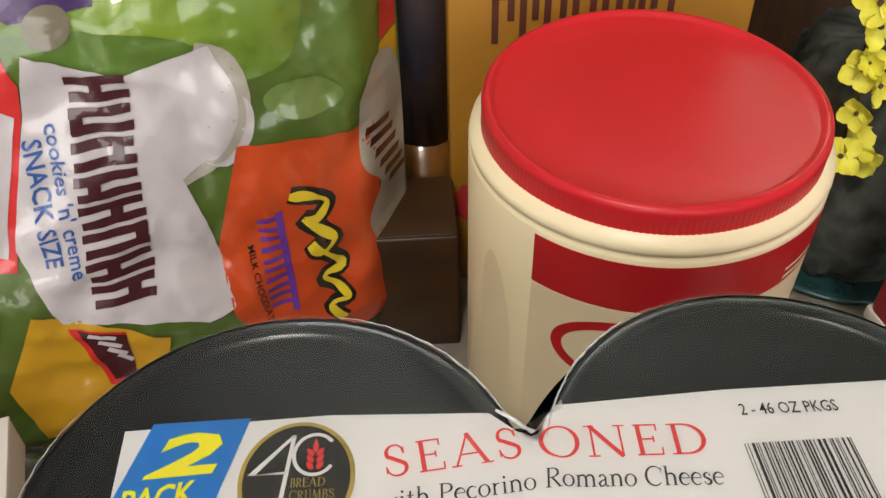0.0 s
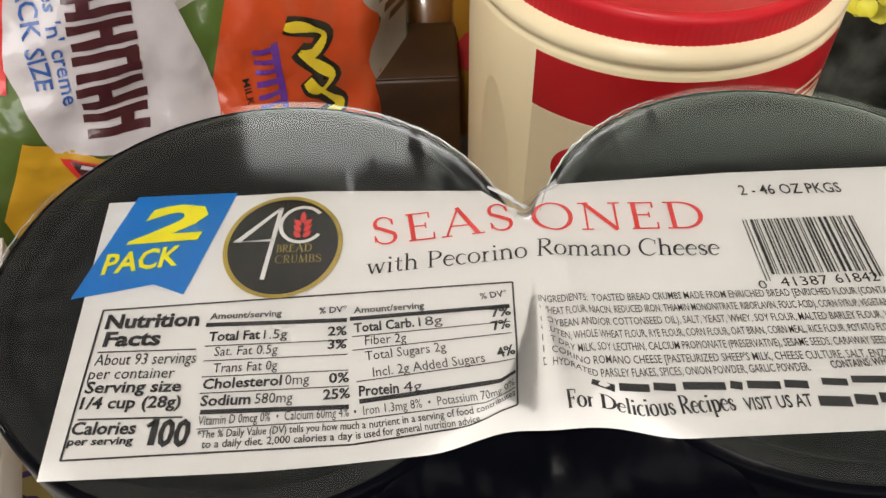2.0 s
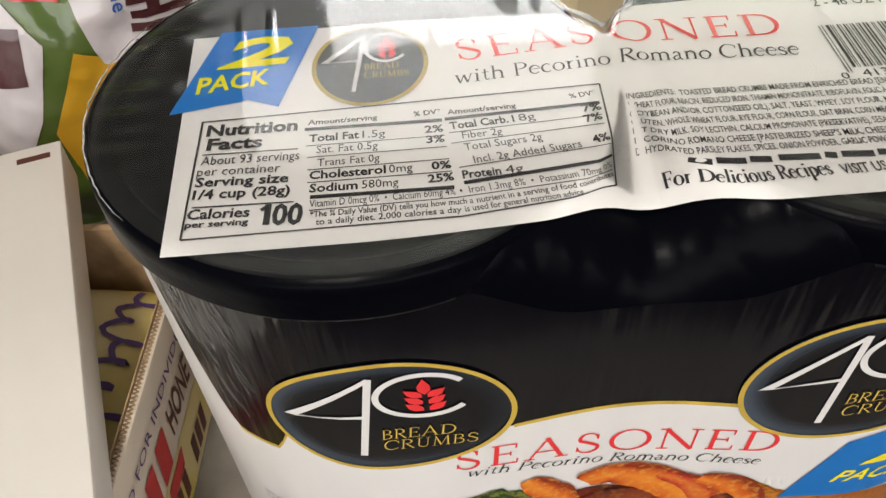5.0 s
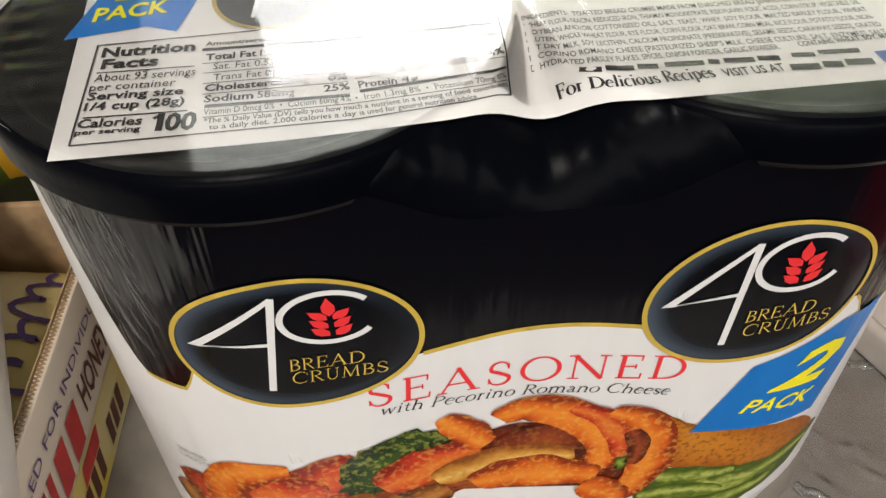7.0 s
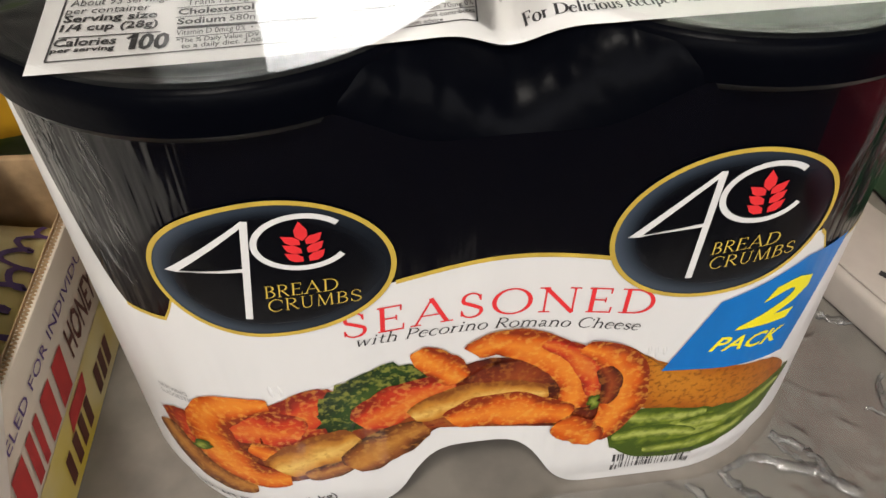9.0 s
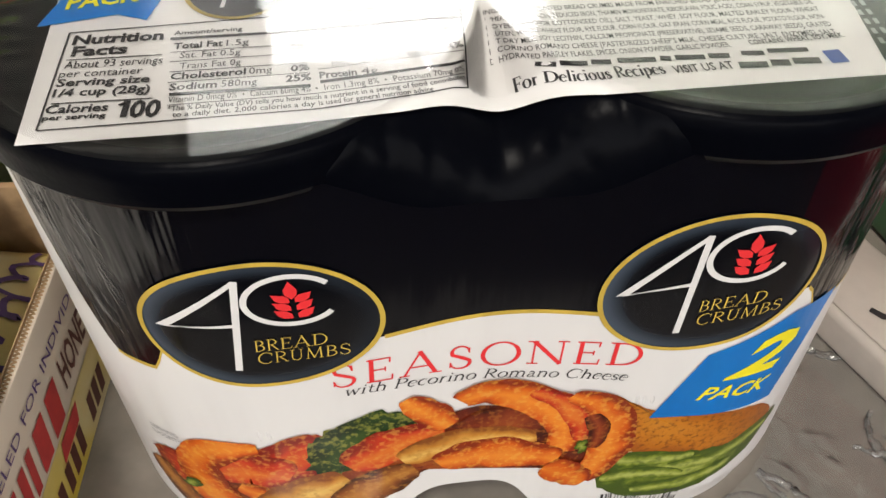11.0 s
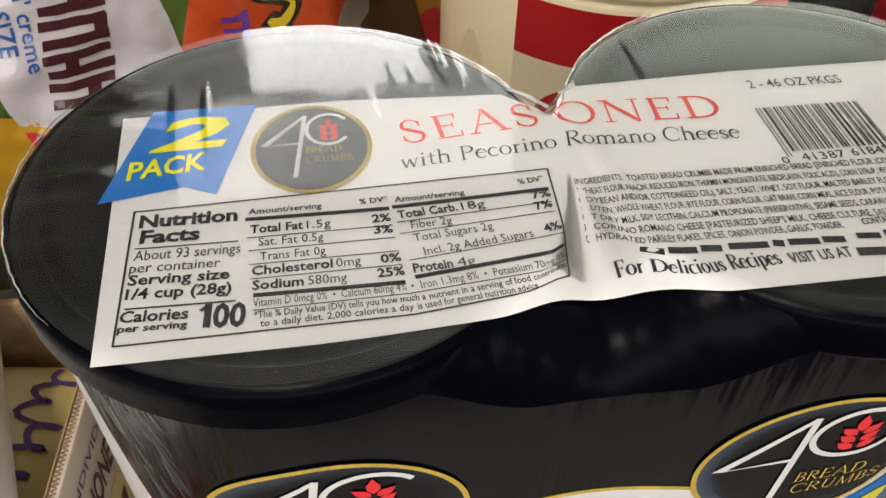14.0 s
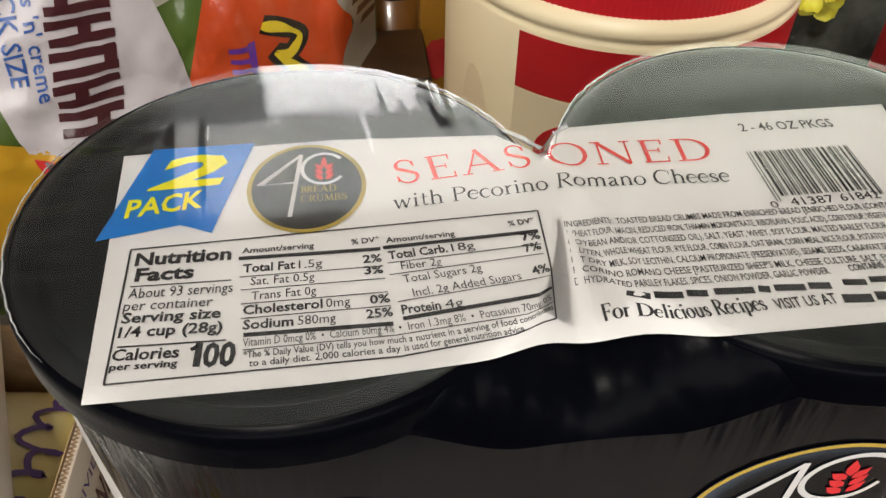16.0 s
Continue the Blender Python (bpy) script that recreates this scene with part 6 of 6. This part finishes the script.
def blossom_bm(seed):
    r = random.Random(seed)
    bm = bmesh.new()
    for k in range(4):
        a = k * math.pi / 2 + r.uniform(-0.15, 0.15)
        cup = r.uniform(0.15, 0.45)
        rows = []
        for i in range(5):
            t = i / 4
            w = 0.0072 * math.sin(math.pi * (0.10 + 0.72 * t)) * (1 - 0.25 * (t > 0.9))
            row = []
            for j in range(5):
                s = (j - 2) / 2
                rad, side = 0.0015 + 0.0125 * t * (1 - 0.12 * s * s), w * s
                zz = cup * 0.012 * t * t + 0.0018 * s * s + 0.0008 * r.uniform(-1, 1)
                row.append(bm.verts.new((rad * math.cos(a) - side * math.sin(a), rad * math.sin(a) + side * math.cos(a), zz)))
            rows.append(row)
        for p, q in zip(rows, rows[1:]):
            for j in range(4):
                bm.faces.new((p[j], p[j + 1], q[j + 1], q[j]))
    return bm


kinds = []
for i in range(4):
    me = bpy.data.meshes.new("blossom")
    b = blossom_bm(i)
    b.to_mesh(me)
    b.free()
    me.materials.append(PETAL)
    for p in me.polygons:
        p.use_smooth = True
    kinds.append(me)
heart = bpy.data.meshes.new("stamen")
hb = bmesh.new()
bmesh.ops.create_icosphere(hb, subdivisions=1, radius=0.0019)
hb.to_mesh(heart)
hb.free()
heart.materials.append(STEM)
for i, p in enumerate(spots):
    ob = new("blossom", kinds[i % 4])
    ob.parent = branch
    off = Vector((rnd.uniform(-0.008, 0.008), rnd.uniform(-0.016, -0.004), rnd.uniform(-0.006, 0.006)))
    ob.location = Vector(p) + off
    ob.rotation_euler = (radians(rnd.uniform(20, 110)), rnd.uniform(-0.6, 0.6), rnd.uniform(-1.0, 1.0))
    s = rnd.uniform(0.72, 1.05)
    ob.scale = (s, s, s)
    h = new("stamen", heart)
    h.parent = ob
    h.location = (0, 0, 0.0012)

# a red and green package lying beside the pack, out of view but mirrored in the wrap
flat = thing("red_parcel", "dark red and green package lying on the counter", "package", pose(0.255, -0.115, TABLE, 0, 0, -6))
part("parcel_body", box_bm(0, 0.16, -0.085, 0.075, 0, 0.085, 0.008, 3), material("parcel_red", (0.42, 0.015, 0.03), 0.4, grain=0.2, scale=12), flat)
part("green_band", box_bm(-0.0008, 0.1608, 0.045, 0.0758, 0.001, 0.0858, 0.008, 3), material("parcel_green", (0.02, 0.20, 0.07), 0.4, grain=0.2, scale=20), flat, "green printed band")
part("white_band", box_bm(-0.0007, 0.1607, 0.030, 0.0440, 0.001, 0.0857, 0.006, 2), CARDWHITE, flat, "white printed stripe")
# ---- east of the pack: red and green package, white carton, clear wrap ----
redpack = thing("red_package", "dark red package with green and white bands standing on the counter", "package", pose(0.245, 0.10, TABLE, 0, 0, 8))
part("package_body", box_bm(0, 0.06, -0.11, 0.10, 0, 0.200, 0.006, 3), material("package_red", (0.34, 0.015, 0.025), 0.4, grain=0.2, scale=12), redpack)
part("green_band", box_bm(-0.0008, 0.0608, -0.1108, 0.1008, 0.0, 0.055, 0.006, 3), material("package_green", (0.05, 0.13, 0.06), 0.4, grain=0.3, scale=20), redpack, "green printed band")
part("white_band", box_bm(-0.0007, 0.0607, -0.1107, 0.1007, 0.056, 0.066, 0.002), CARDWHITE, redpack, "white printed stripe")
CREASED = material("creased_carton", (0.52, 0.47, 0.42), 0.7, grain=0.2, scale=25, bump=0.4, bump_scale=35)
wcard = thing("paper_carton", "creased white carton with green edge and black mark", "carton", pose(0.176, 0.032, TABLE, 0, 0, 20))
part("carton_body", box_bm(0, 0.055, -0.16, 0.03, 0, 0.022, 0.004, 3), CREASED, wcard)
part("carton_flap", box_bm(0.004, 0.050, -0.158, 0.02, 0.0222, 0.0236, 0.0006), CREASED, wcard, "creased white flap")
part("green_edge", box_bm(-0.0006, 0.012, 0.012, 0.0306, 0.004, 0.0226, 0.003), GREENP, wcard, "green printed corner")
zig = [(0.016, -0.030), (0.018, -0.036), (0.022, -0.040), (0.023, -0.046), (0.028, -0.050), (0.029, -0.058)]
part("black_mark", poly_bm(stroke(zig, lambda t: 0.0035 + 0.002 * math.sin(t * 14)), lambda u, v: (u, v, 0.0239), 0), INK, wcard, "ragged black mark", smooth=False)


def crinkle(u, v):
    q = Vector((u * 26 + 0.35 * noise.noise(Vector((u * 70, v * 70, 3))), v * 30, 1.7))
    ridge = max(0, 1 - abs(noise.noise(q)) * 2.2) ** 5
    bead = 0.55 + 1.0 * noise.noise(Vector((u * 170, v * 170, 6)))
    z = 0.0006 + 0.0010 * ridge * max(0.1, bead) + 0.0004 * (noise.noise(q * 1.6) + 1)
    return (u, v, TABLE + z)


sheet = thing("clear_wrap", "crumpled clear plastic wrap lying on the counter", "plastic wrap")
part("wrap_sheet", grid_bm(span(-0.10, 0.30, 0.0014), span(-0.125, 0.06, 0.0014), crinkle, keep=lambda u, v: (max(0, abs(u) - CX)) ** 2 + v * v > (R + 0.003) ** 2 or (abs(u) < CX and v < -R - 0.002)), WRAP, sheet)

# standing creases of the wrap, beaded; white in the film paints their shine
GLINT_WRAP = clear_film("wrap_glint", 0.6, 260, ior=1.9, rough=0.12, milk=0.10)
rnd = random.Random(31)
for k in range(22):
    x, y = rnd.uniform(0.095, 0.26), rnd.uniform(-0.12, 0.02)
    if k > 18:
        x, y = rnd.uniform(-0.05, 0.05), rnd.uniform(-0.12, -0.085)
    way, pts = rnd.uniform(1.9, 2.7), []
    for i in range(rnd.randint(14, 34)):
        way += 0.55 * noise.noise(Vector((k * 3.1, i * 0.35, 2.0)))
        x, y = x + 0.0024 * math.cos(way), y + 0.0024 * math.sin(way)
        if max(0.0, abs(x) - CX) ** 2 + y * y < (R + 0.004) ** 2 or (abs(x) < CX and y > -R - 0.004):
            break
        pts.append((x, y, TABLE + 0.0012 + 0.0006 * noise.noise(Vector((x * 300, y * 300, 1.0)))))
    if len(pts) < 8:
        continue
    crease = tube_bm(pts, 0.0030, 0.0012, 8)
    for v in crease.verts:
        v.co.z = TABLE + 0.0004 + 0.55 * (v.co.z - TABLE)
        v.co += Vector((0.9, 0.9, 0.8)) * 0.0018 * noise.noise(v.co * 330)
    part("wrap_crease", crease, GLINT_WRAP, sheet, "beaded crease of plastic wrap, shine mixed in as white")
